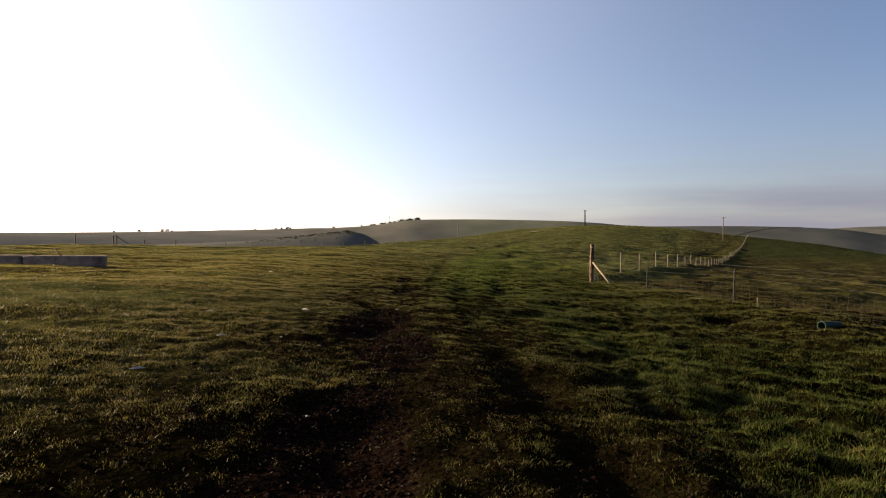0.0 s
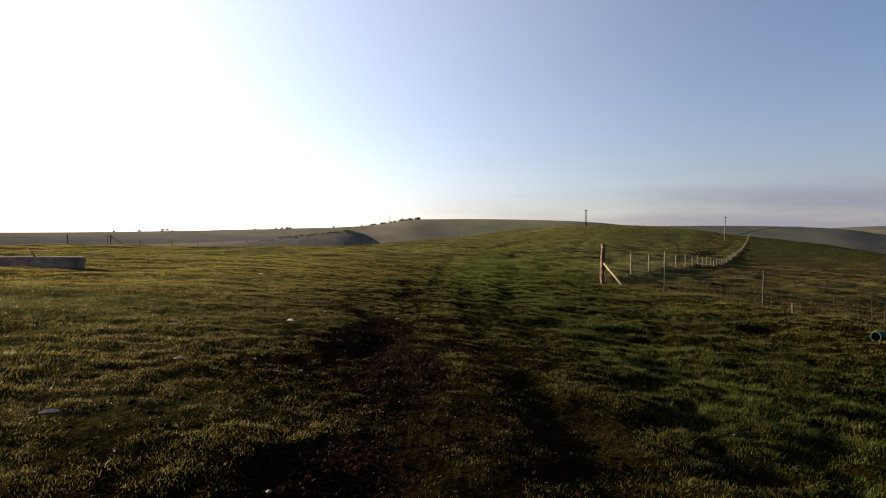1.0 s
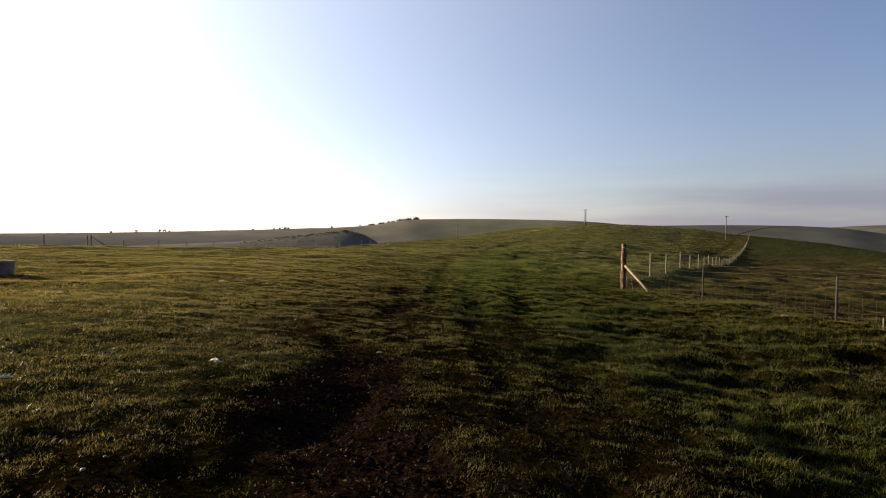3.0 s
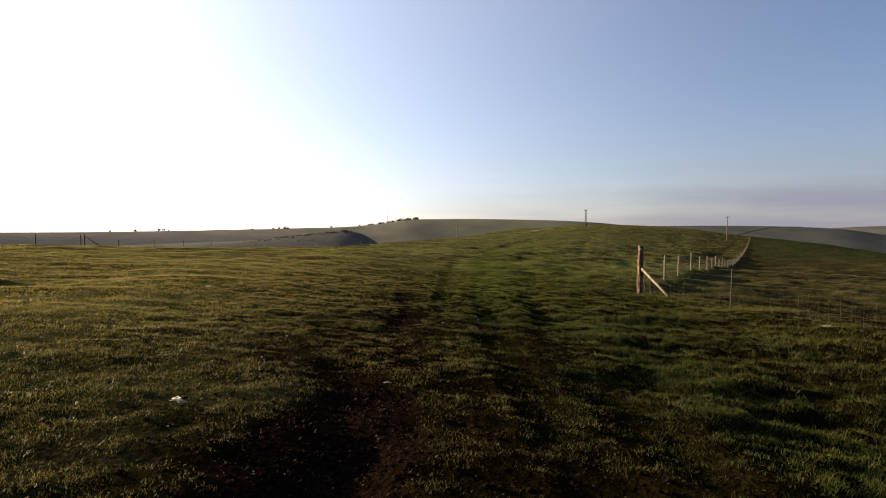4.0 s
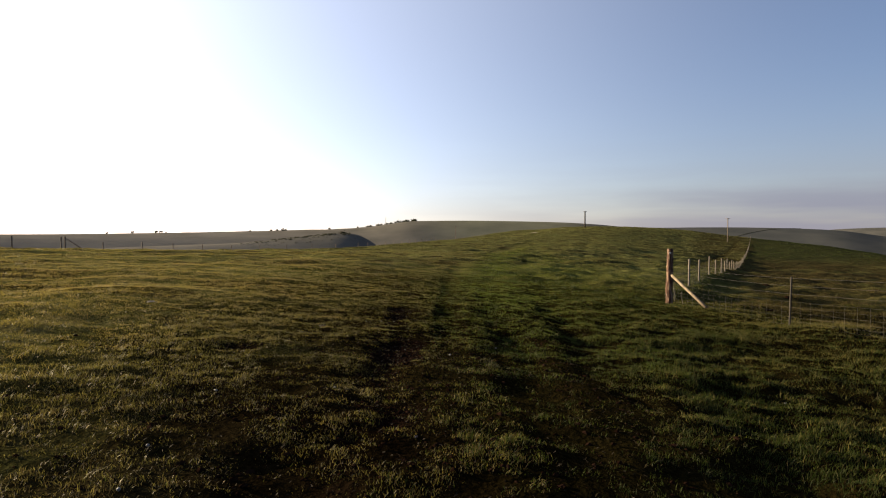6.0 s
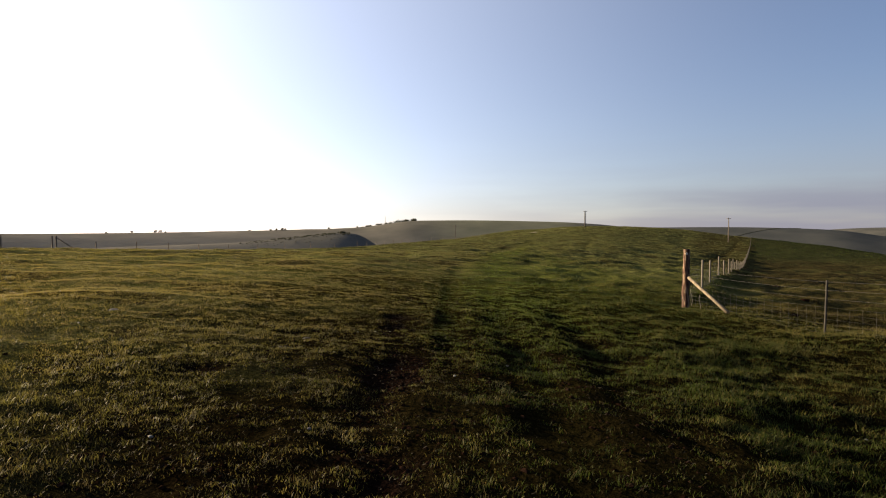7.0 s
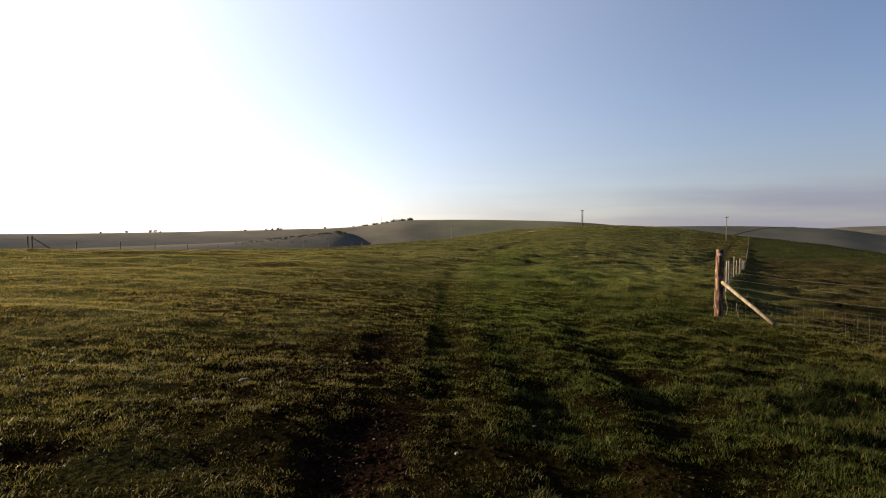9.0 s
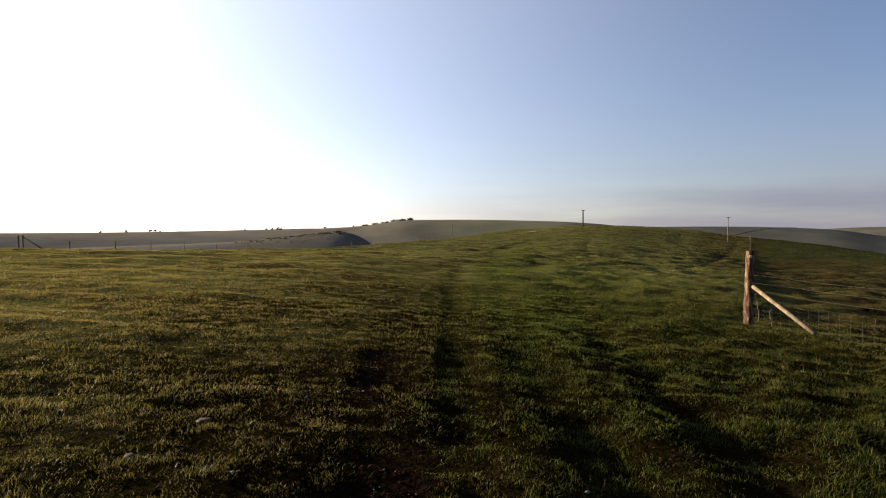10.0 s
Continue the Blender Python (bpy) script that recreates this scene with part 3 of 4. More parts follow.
# ---- ground: one sheet from the feet to the horizon ----
def build_ground():
    angles = np.radians(np.concatenate((np.arange(-180, -48, 4.0), np.arange(-48, 48, 0.28), np.arange(48, 180, 4.0))))
    radii = np.concatenate(([0.0], np.geomspace(0.5, 4, 50, endpoint=False), np.geomspace(4, 35, 215, endpoint=False), np.geomspace(35, 150, 170, endpoint=False), np.geomspace(150, 4600, 190)))
    cx, cy = 0.0, -2.0
    R, A = np.meshgrid(radii[1:], angles, indexing="ij")
    X = np.concatenate(([cx], (cx + R * np.sin(A)).ravel()))
    Y = np.concatenate(([cy], (cy + R * np.cos(A)).ravel()))
    Z = land(X, Y)
    na, nr = len(angles), len(radii) - 1
    i, j = np.meshgrid(np.arange(nr - 1), np.arange(na), indexing="ij")
    j2 = (j + 1) % na
    quads = np.stack((1 + i * na + j, 1 + i * na + j2, 1 + (i + 1) * na + j2, 1 + (i + 1) * na + j), -1).reshape(-1, 4)[:, ::-1]
    k = np.arange(na)
    fan = np.stack((np.zeros(na, int), 1 + (k + 1) % na, 1 + k), -1)
    me = bpy.data.meshes.new("ground")
    me.vertices.add(len(X))
    me.vertices.foreach_set("co", np.stack((X, Y, Z), -1).ravel())
    loops = np.concatenate((quads.ravel(), fan.ravel()))
    me.loops.add(len(loops))
    me.loops.foreach_set("vertex_index", loops)
    starts = np.concatenate((np.arange(len(quads)) * 4, len(quads) * 4 + np.arange(na) * 3))
    me.polygons.add(len(starts))
    me.polygons.foreach_set("loop_start", starts)
    me.polygons.foreach_set("use_smooth", np.ones(len(starts), bool))
    me.update(calc_edges=True)
    me.validate()
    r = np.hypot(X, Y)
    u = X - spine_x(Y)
    hazy_moor = np.maximum(smooth(420, 600, r), smooth(45, 90, -u))
    tx = X - track_x(Y)
    chalk_haze = 0.75 * np.exp(-((tx + 0.5) / 1.3) ** 4 - ((Y - 288) / 8) ** 4) + 0.6 * np.exp(-((X - 66) / 1.5) ** 4 - ((Y - 325) / 4) ** 4)
    # A little chalk colour stands for hazy glare over the left-hand hills.
    chalk_haze = np.maximum(chalk_haze, 0.16 * smooth(11, 20, -np.degrees(np.arctan2(X, Y))) * smooth(420, 600, r))
    dry = np.clip(smooth(9, 16, u - 14 - 0.1 * Y) * 0.8 * smooth(0, 30, Y) * (0.5 + vnoise(X / 7, Y / 5, 31)), 0, 1) * (X > 7 + 0.2 * Y)
    over = smooth(0.5, 3, X - np.where(Y > CORNER[1], fence_x(np.maximum(Y, CORNER[1])), 7.4 + (14.9 - Y) * 0.19))
    band = smooth(0.35, 0.65, vnoise(X / 5.0, (Y + 0.12 * X) / 1.1, 34))
    dry = np.maximum(dry, over * (0.55 + 0.45 * band))
    dry = np.maximum(dry, 0.75 * (vnoise(X / 1.6, Y / 1.2, 33) > 0.72))
    for key, val in (("mud", np.maximum(mud_at(X, Y), 0.6 * np.exp(-(((X - fence_x(np.maximum(Y, CORNER[1]))) * 0.88 + 5.3) / 0.7) ** 2) * smooth(80, 120, Y) * (1 - smooth(255, 285, Y)) + 0.4 * np.exp(-((X - 22.2 - 0.27 * (Y - 100.4)) / 0.5) ** 2) * smooth(98, 108, Y) * (1 - smooth(192, 210, Y)))), ("lush", lush_at(X, Y) * (1 - hazy_moor)), ("hazy_moor", hazy_moor), ("chalk_haze", chalk_haze), ("sward", 0.8 * smooth(420, 600, r) * smooth(-4.5, 3.5, np.degrees(np.arctan2(X, Y))) * (1 - smooth(11, 15, np.degrees(np.arctan2(X, Y))))), ("haze_shade", np.maximum(smooth(420, 600, r) * (1 - 0.3 * smooth(1300, 1700, r)) * smooth(10, 16, np.degrees(np.arctan2(X, Y))), 0.55 * smooth(380, 480, r) * (1 - smooth(670, 760, r)) * smooth(-24, -17, np.degrees(np.arctan2(X, Y))) * (1 - smooth(-8, -5, np.degrees(np.arctan2(X, Y)))) + 0.35 * smooth(720, 860, r) * smooth(-13, -9, np.degrees(np.arctan2(X, Y))) * (1 - smooth(-4, 3, np.degrees(np.arctan2(X, Y)))))), ("dry", dry * (1 - hazy_moor)), ("slope_shade", smooth(115, 185, Y + 14 * vnoise(X / 9, Y / 14, 83)) * over * (1 - hazy_moor)), ("thatch_shade", np.maximum(0.95 * worn_at(X, Y), (0.97 - 0.70 * smooth(1.4, 5.6, -X + 3.2 * (vnoise(X / 1.7, Y / 1.3, 72) - 0.5))) * (1 - smooth(12, 32, np.hypot(X, Y - 6)))))):
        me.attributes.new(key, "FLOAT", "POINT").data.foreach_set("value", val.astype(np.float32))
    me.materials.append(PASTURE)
    tagged(new("ground", me), "grazed downland pasture with a muddy wheel track, running to far hills", "ground", kind="structure")


build_ground()


# ---- grass ----
def blades(name, label, mat, X, Y, height, width, tone, seed, full, lean_x, lean_y):
    """Bent tapering blades; full: two segments each, else one long point."""
    rng = np.random.RandomState(seed)
    n = len(X)
    Z = land(X, Y) - 0.006
    a, tilt_dir = rng.uniform(0, 2 * np.pi, n), rng.uniform(0, 2 * np.pi, n)
    bend = rng.uniform(0.1, 0.95, n) * height
    sx, sy = np.cos(a) * width / 2, np.sin(a) * width / 2
    bx, by = np.cos(tilt_dir) * bend + lean_x * height, np.sin(tilt_dir) * bend + lean_y * height
    k, loop, start = (5, [0, 1, 2, 3, 3, 2, 4], [0, 4]) if full else (3, [0, 1, 2], [0])
    V = np.empty((n, k, 3))
    V[:, 0] = np.stack((X - sx, Y - sy, Z), -1)
    V[:, 1] = np.stack((X + sx, Y + sy, Z), -1)
    if full:
        V[:, 2] = np.stack((X + sx * 0.8 + bx * 0.35, Y + sy * 0.8 + by * 0.35, Z + height * 0.6), -1)
        V[:, 3] = np.stack((X - sx * 0.8 + bx * 0.35, Y - sy * 0.8 + by * 0.35, Z + height * 0.6), -1)
    V[:, k - 1] = np.stack((X + bx, Y + by, Z + height), -1)
    me = bpy.data.meshes.new(name)
    me.vertices.add(n * k)
    me.vertices.foreach_set("co", V.ravel())
    loops = (np.arange(n)[:, None] * k + np.array(loop)).ravel()
    me.loops.add(len(loops))
    me.loops.foreach_set("vertex_index", loops)
    me.polygons.add(n * len(start))
    me.polygons.foreach_set("loop_start", (np.arange(n)[:, None] * len(loop) + np.array(start)).ravel())
    me.update(calc_edges=True)
    me.attributes.new("tone", "FLOAT", "POINT").data.foreach_set("value", np.repeat(tone, k).astype(np.float32))
    me.materials.append(mat)
    return tagged(new(name, me), label, "grass", kind="stuff")


def reach(x, y):
    """How near the walk comes to a spot that lies in view."""
    return np.maximum(np.maximum(2.9, np.abs(x + 0.3) / 0.79), y - 11.2)


def sow(k, near, far, seed):
    """Places on the pasture, k / reach^2 of them to the square metre."""
    rng = np.random.RandomState(seed)
    edges = np.geomspace(near, far, 16)
    xs, ys = [], []
    for d0, d1 in zip(edges, edges[1:]):
        n = int(k / d0 ** 2 * 1.58 * d1 * (8.6 + d1))
        x, y = rng.uniform(-0.79, 0.79, n) * d1 - 0.3, rng.uniform(2.6, 11.2 + d1, n)
        d = reach(x, y)
        p = (d >= d0) & (d < d1) & (y - np.abs(x + 0.3) / 0.8 > -0.4) & (rng.uniform(0, 1, n) < (d0 / d) ** 2)
        xs.append(x[p])
        ys.append(y[p])
    x, y = np.concatenate(xs), np.concatenate(ys)
    return x, y, reach(x, y), rng


def sow_grass():
    """Tufts of a few blades each, with their own height, lean and tone."""
    per = 9
    X0, Y0, d0, rng = sow(12500, 2.9, 60.0, 7)
    mud, worn, wheel, lush0 = mud_at(X0, Y0), worn_at(X0, Y0), wheel_marks(X0, Y0), lush_at(X0, Y0)
    clump = vnoise(X0 / 0.060 + 3, Y0 / 0.055, 41) * 0.38 + vnoise(X0 / 0.15, Y0 / 0.12, 42) * 0.37 + vnoise(X0 / 0.62, Y0 / 0.42, 2) * 0.25
    gap = rng.uniform(0.12, 0.40, len(X0)) - 0.10 * smooth(2.5, 5, -X0) + (0.04 + 0.04 * smooth(8, 10, Y0)) * np.exp(-((X0 - 0.85) / 1.0) ** 4) * (1 - smooth(15.5, 19, Y0)) + 0.2 * np.exp(-((X0 - 0.95) / 0.45) ** 2 - ((Y0 - 3.2) / 0.7) ** 2) + 0.27 * worn * (1 - 0.3 * lush0) * (1 - 0.5 * smooth(13, 19, Y0)) + 0.07 * lush0 * (1 - smooth(12, 18, Y0)) + 0.07 * wheel + 0.13 * smooth(2, 3.5, X0) * smooth(8, 10, Y0) * (1 - smooth(13, 17, Y0))
    keep = (rng.uniform(0, 1, len(X0)) > mud * 0.90) & (gap < clump) & (rng.uniform(0, 1, len(X0)) < np.clip((d0 / 9) ** 0.7, 0.45, 1))
    X0, Y0, d0, mud, worn, wheel, lush0, clump = (v[keep] for v in (X0, Y0, d0, mud, worn, wheel, lush0, clump))
    m = len(X0)
    tall = (0.55 + 1.6 * np.clip(clump - 0.35, 0, 1)) * rng.uniform(0.65, 1.35, m) * (1 - 0.3 * mud) * (1 - 0.45 * worn) * (1 + 0.35 * lush0) * (1 - 0.15 * wheel)
    tall = tall * (1 + 1.1 * smooth(0.55, 0.75, vnoise(X0 / 1.1, Y0 / 0.9, 47)) * smooth(9, 16, Y0) * smooth(0.5, 2, X0))
    hue = rng.normal(0.46, 0.13, m) + 0.30 * (vnoise(X0 / 2.3, Y0 / 1.8, 44) - 0.5) + 0.35 * (vnoise(X0 / 0.30, Y0 / 0.25, 45) - 0.5) - 0.10 * worn
    # Tufts on the left are toned lighter to stand for sun glare.
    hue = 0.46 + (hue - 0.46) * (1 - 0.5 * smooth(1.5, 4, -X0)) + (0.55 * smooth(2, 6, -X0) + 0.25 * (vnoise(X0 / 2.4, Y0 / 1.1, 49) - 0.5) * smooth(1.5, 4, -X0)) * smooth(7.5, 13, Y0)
    lx, ly = rng.normal(0.08, 0.36, m), rng.normal(0, 0.36, m)
    rep = lambda v: np.repeat(v, per)
    n = m * per
    spread = rep(0.016 + 0.0032 * d0)
    X, Y, d = rep(X0) + rng.normal(0, 1, n) * spread, rep(Y0) + rng.normal(0, 1, n) * spread, rep(d0)
    lush = lush_at(X, Y)
    height = (0.030 + 0.0006 * d) * rep(tall) * rng.uniform(0.45, 1.3, n)
    width = (0.0016 + 0.00062 * d) * rng.uniform(0.7, 1.3, n)
    tone = np.clip(rep(hue) + rng.normal(0, 0.12, n) * rep(1 - 0.5 * smooth(1.5, 4, -X0)), 0, 1)
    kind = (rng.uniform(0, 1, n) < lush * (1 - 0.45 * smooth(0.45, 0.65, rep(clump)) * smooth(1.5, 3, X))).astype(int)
    over = smooth(0, 2.5, X - np.where(Y > CORNER[1], fence_x(Y), 7.4 + (14.9 - Y) * 0.19))
    kind[rng.uniform(0, 1, n) < np.maximum(0.75 * over, 0.42 * rep(worn * (1 - 0.5 * lush0)) + 0.06 + 0.30 * smooth(1, 2.5, -X) * (1 - smooth(9, 14, Y)))] = 2
    fresh = np.exp(-((X - track_x(Y) - 0.9) / 1.5) ** 2) * smooth(10, 20, Y) * (0.5 + 0.9 * vnoise(X / 1.3, Y / 1.1, 48))
    fresh = np.maximum(fresh, 0.32 * smooth(1.2, 2.4, X) * (1 - smooth(7, 10, Y)))
    kind[rng.uniform(0, 1, n) < fresh] = 3
    slope = smooth(18, 26, Y) * smooth(1.5, 4, X) * (1 - over)
    pick = rng.uniform(0, 1, n)
    kind[pick < 0.38 * slope] = 1
    kind[(pick > 0.8) & (pick < 0.8 + 0.2 * slope)] = 3
    close = d < 4.6
    LX, LY = rep(lx), rep(ly)
    for full in (True, False):
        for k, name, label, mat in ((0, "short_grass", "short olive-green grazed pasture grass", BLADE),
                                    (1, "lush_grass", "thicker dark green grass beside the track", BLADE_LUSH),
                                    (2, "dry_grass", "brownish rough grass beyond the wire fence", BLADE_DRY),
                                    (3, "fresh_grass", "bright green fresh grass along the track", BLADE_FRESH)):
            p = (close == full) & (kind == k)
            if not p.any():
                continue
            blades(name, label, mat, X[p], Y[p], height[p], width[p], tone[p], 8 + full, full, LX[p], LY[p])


sow_grass()


def far_tussocks():
    """Coarse tussocks over the whole field, each a fan of four broad blades."""
    rng = np.random.RandomState(17)
    n = 90000
    az, d = np.radians(rng.uniform(-42, 42, n)), 38 * (430 / 38) ** rng.uniform(0, 1, n)
    X, Y = np.sin(az) * d, 4 + np.cos(az) * d
    u = X - spine_x(Y)
    keep = (u > -42) & (u < 150) & (Y < 440) & (np.abs(X - track_x(Y)) > 0.6) & (vnoise(X / 5, Y / 4, 81) + 0.5 * vnoise(X / 1.7, Y / 1.4, 82) > rng.uniform(0.45, 1.0, n))
    X, Y, d = X[keep], Y[keep], d[keep]
    per, m = 4, len(X)
    rep = lambda v: np.repeat(v, per)
    size = (0.045 + 0.0009 * d) * rng.uniform(0.5, 1.4, m)
    bx, by = rep(X) + rng.normal(0, 0.5, m * per) * rep(size), rep(Y) + rng.normal(0, 0.5, m * per) * rep(size)
    tone = np.clip(rep(rng.normal(0.42, 0.13, m)) + rng.normal(0, 0.06, m * per), 0, 0.8)
    over = rep(X > np.where(Y > CORNER[1], fence_x(Y), 7.4))
    lush = lush_at(bx, by) > rng.uniform(0.2, 0.9, m * per)
    # Darker blades carry the same painted shade up the far slope.
    slope_shade = smooth(105, 180, by + 12 * vnoise(bx / 9, by / 14, 83)) > rng.uniform(0, 1, m * per)
    for name, label, mat, pick in (("tussock_grass", "scattered olive tussocks over the hill pasture", BLADE_HILL, ~over & ~lush),
                                   ("green_tussock_grass", "greener tussocks along the grassy track", BLADE_FRESH, ~over & lush),
                                   ("brown_tussock_grass", "brown tussocks on the slope beyond the fence", BLADE_DRY, over & ~slope_shade),
                                   ("shade_tussock_grass", "dark green tussocks toned for shade, high on the far side of the fence", BLADE_LUSH, over & slope_shade)):
        blades(name, label, mat, bx[pick], by[pick], (rep(size) * 0.6)[pick], (rep(size) * 0.75)[pick], tone[pick], 18, False,
               np.zeros(pick.sum()), np.zeros(pick.sum()))


far_tussocks()


# ---- litter on the bare earth ----
def trodden(n, seed):
    rng = np.random.RandomState(seed)
    X, Y = rng.uniform(-4.5, 2.5, n), rng.uniform(1.5, 24, n)
    k = rng.uniform(0, 1, n) < np.maximum(np.maximum(mud_at(X, Y), 0.25 * worn_at(X, Y)), 0.06)
    return X[k], Y[k], rng


def straw_litter():
    X, Y, rng = trodden(90000, 91)
    n = len(X)
    L, W, a = rng.uniform(0.008, 0.024, n), rng.uniform(0.0008, 0.0017, n), rng.uniform(0, 2 * np.pi, n)
    dx, dy = np.cos(a) * L / 2, np.sin(a) * L / 2
    wx, wy = -np.sin(a) * W / 2, np.cos(a) * W / 2
    Z0, rise = land(X, Y) + 0.006, rng.uniform(-0.004, 0.018, n)
    V = np.stack((np.stack((X - dx - wx, Y - dy - wy, Z0), -1), np.stack((X - dx + wx, Y - dy + wy, Z0 + 0.002), -1),
                  np.stack((X + dx + wx, Y + dy + wy, Z0 + rise + 0.004), -1), np.stack((X + dx - wx, Y + dy - wy, Z0 + rise), -1)), 1)
    me = bpy.data.meshes.new("straw_litter")
    me.from_pydata(V.reshape(-1, 3).tolist(), [], np.arange(n * 4).reshape(-1, 4).tolist())
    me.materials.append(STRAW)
    tagged(new("straw_litter", me), "scattered dead grass and straw on trodden mud", "litter", kind="stuff")


def clods():
    X, Y, rng = trodden(70000, 92)
    base = np.array([(1, 0, 0), (-1, 0, 0), (0, 1, 0), (0, -1, 0), (0, 0, 1), (0, 0, -0.6), (0.6, 0.6, 0.5), (-0.6, 0.55, 0.5), (0.55, -0.6, 0.5), (-0.6, -0.6, 0.45)])
    faces = np.array([(0, 6, 4), (6, 2, 4), (2, 7, 4), (7, 1, 4), (1, 9, 4), (9, 3, 4), (3, 8, 4), (8, 0, 4), (0, 2, 6), (2, 1, 7), (1, 3, 9), (3, 0, 8)])
    n = len(X)
    r = 0.005 + 0.022 * rng.uniform(0, 1, n) ** 2.4
    V = base[None] * r[:, None, None] * rng.uniform(0.65, 1.25, (n, 10, 1))
    V[:, :, 2] *= 0.6
    V += np.stack((X, Y, land(X, Y) + r * 0.1), -1)[:, None, :]
    F = faces[None] + (np.arange(n) * 10)[:, None, None]
    me = bpy.data.meshes.new("earth_clods")
    me.from_pydata(V.reshape(-1, 3).tolist(), [], F.reshape(-1, 3).tolist())
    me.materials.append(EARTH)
    tagged(new("earth_clods", me), "crumbled dark clods of trodden earth", "soil", kind="stuff")


straw_litter()
clods()


# ---- fences ----
def along(points, step):
    """Points every step metres along a polyline, with its corners."""
    out = []
    for (x0, y0), (x1, y1) in zip(points, points[1:]):
        k = max(1, round(math.hypot(x1 - x0, y1 - y0) / step))
        out += [(x0 + (x1 - x0) * i / k, y0 + (y1 - y0) * i / k) for i in range(k)]
    return out + [points[-1]]


def run_wire(fence, pts, height, r, name="line_wire", label="", sides=4, seed=0):
    rng = random.Random(seed)
    bm = bmesh.new()
    line = []
    for x, y in pts:
        line.append((x, y, float(downs(x, y) + earthworks(x, y)) + height + rng.uniform(-0.006, 0.006)))
    tube(bm, line, r, sides, 0, False)
    return part(name, bm, WIRE, fence, label)


def netting(fence, pts, heights, upright_step, r, thick):
    """Woven field netting: level wires and upright stay wires in one sheet."""
    bm = bmesh.new()
    for h in heights:
        tube(bm, [(x, y, float(downs(x, y) + earthworks(x, y)) + h) for x, y in pts], r, 3, 0, False)
    rng = random.Random(4)
    stays = bmesh.new()
    for x, y in along(pts, upright_step):
        z = float(downs(x, y) + earthworks(x, y))
        mid = rng.uniform(-0.012, 0.012)
        tube(stays, [(x, y, z + heights[0]), (x + mid, y, z + heights[len(heights) // 2]), (x, y, z + heights[-1])], r * thick, 3, 0, False)
    net = part("netting", bm, WIRE, fence, "galvanised woven field netting")
    tagged(part("stay_wiring", stays, STAY, net, "bright upright stay wires"), kind="stuff")




def stock_fence_right():
    """The fence that runs back past the camera from the corner post."""
    f = thing("stock_fence", (0, 0, 0), "wire stock fence on grey stakes with a stout corner post", "fence")
    stakes = [(6.50, 18.41), (7.50, 14.89), (8.5, 10.0), (9.4, 6.0), (10.2, 2.0), (10.9, -2.0)]
    bm = round_post(1.54, 0.083, 3, 14, 0.4, (0.008, 0), 0.3)
    post = part("corner_post", bm, BARK, f, "stout rough corner post with reddish bark")
    post.location = (*CORNER, ground_at(*CORNER) - 0.02)
    bm = bmesh.new()
    tube(bm, [(-0.02, -0.079, 1.43), (-0.02, -0.089, 1.43)], 0.03, 12)
    part("disc", bm, PLATE, post, "small pale round disc")
    bm = bmesh.new()
    for i in range(3):
        z = 0.30 + 0.02 * i
        tube(bm, [(0.088 * math.cos(a), 0.088 * math.sin(a), z + 0.01 * math.sin(3 * a)) for a in np.linspace(0, 2 * math.pi, 13)], 0.003, 4, 0, False)
    part("wire_lashing", bm, STAY, post, "wire wrapped round the post")
    for a0, z0, drop in ((2.6, 0.34, 0.16), (3.4, 0.30, 0.12), (0.4, 0.52, 0.2), (5.6, 0.78, 0.06)):
        bm = bmesh.new()
        tube(bm, [((0.09 + 0.02 * math.sin(3 * t)) * math.cos(a0 + 0.9 * t), (0.09 + 0.02 * math.sin(3 * t)) * math.sin(a0 + 0.9 * t), z0 - drop * t) for t in (0, 0.25, 0.5, 0.75, 1)], 0.003, 4, 0, False)
        part("wire_tail", bm, STAY, post)
    top, foot = Vector((CORNER[0] + 0.03, CORNER[1] - 0.09, ground_at(*CORNER) + 0.80)), Vector((6.09, 21.08, ground_at(6.09, 21.08) + 0.01))
    bm = bmesh.new()
    tube(bm, [top.lerp(foot, t) for t in (0, 0.3, 0.6, 1)], [0.037, 0.039, 0.040, 0.042], 10, 0.12, True, 5)
    part("brace", bm, PEELED, f, "slanting peeled wooden brace")
    for i, (x, y) in enumerate(stakes):
        s = part("stake", round_post(0.98 if y > 17 else 0.86, 0.020, 20 + i, 8, 0.3, (random.uniform(-0.02, 0.03), 0)), SHADED_STAKE, f)
        s.location = (x, y, ground_at(x, y))
    line = along([CORNER, *stakes], 0.9)
    for k, h in enumerate((0.96, 0.81, 0.65)):
        run_wire(f, line, h, 0.0015, seed=k)
    for k, (sx, sy, h0, h1) in enumerate(((5.875, 22.5, 0.10, 0.50), (5.93, 22.15, 0.03, 0.36))):
        bm, g = bmesh.new(), ground_at(sx, sy)
        tube(bm, [(sx + 0.022 * math.sin(5 * t + k), sy, g + h0 + (h1 - h0) * t) for t in (0, 0.2, 0.4, 0.6, 0.8, 1)], 0.0045, 5, 0.2)
        part("wire_tie", bm, STAY, f, "slack pale tie wire")
    netting(f, along([CORNER, *stakes], 0.9), [0.04, 0.12, 0.20, 0.29, 0.39, 0.50], 0.25, 0.0010, 1.5)


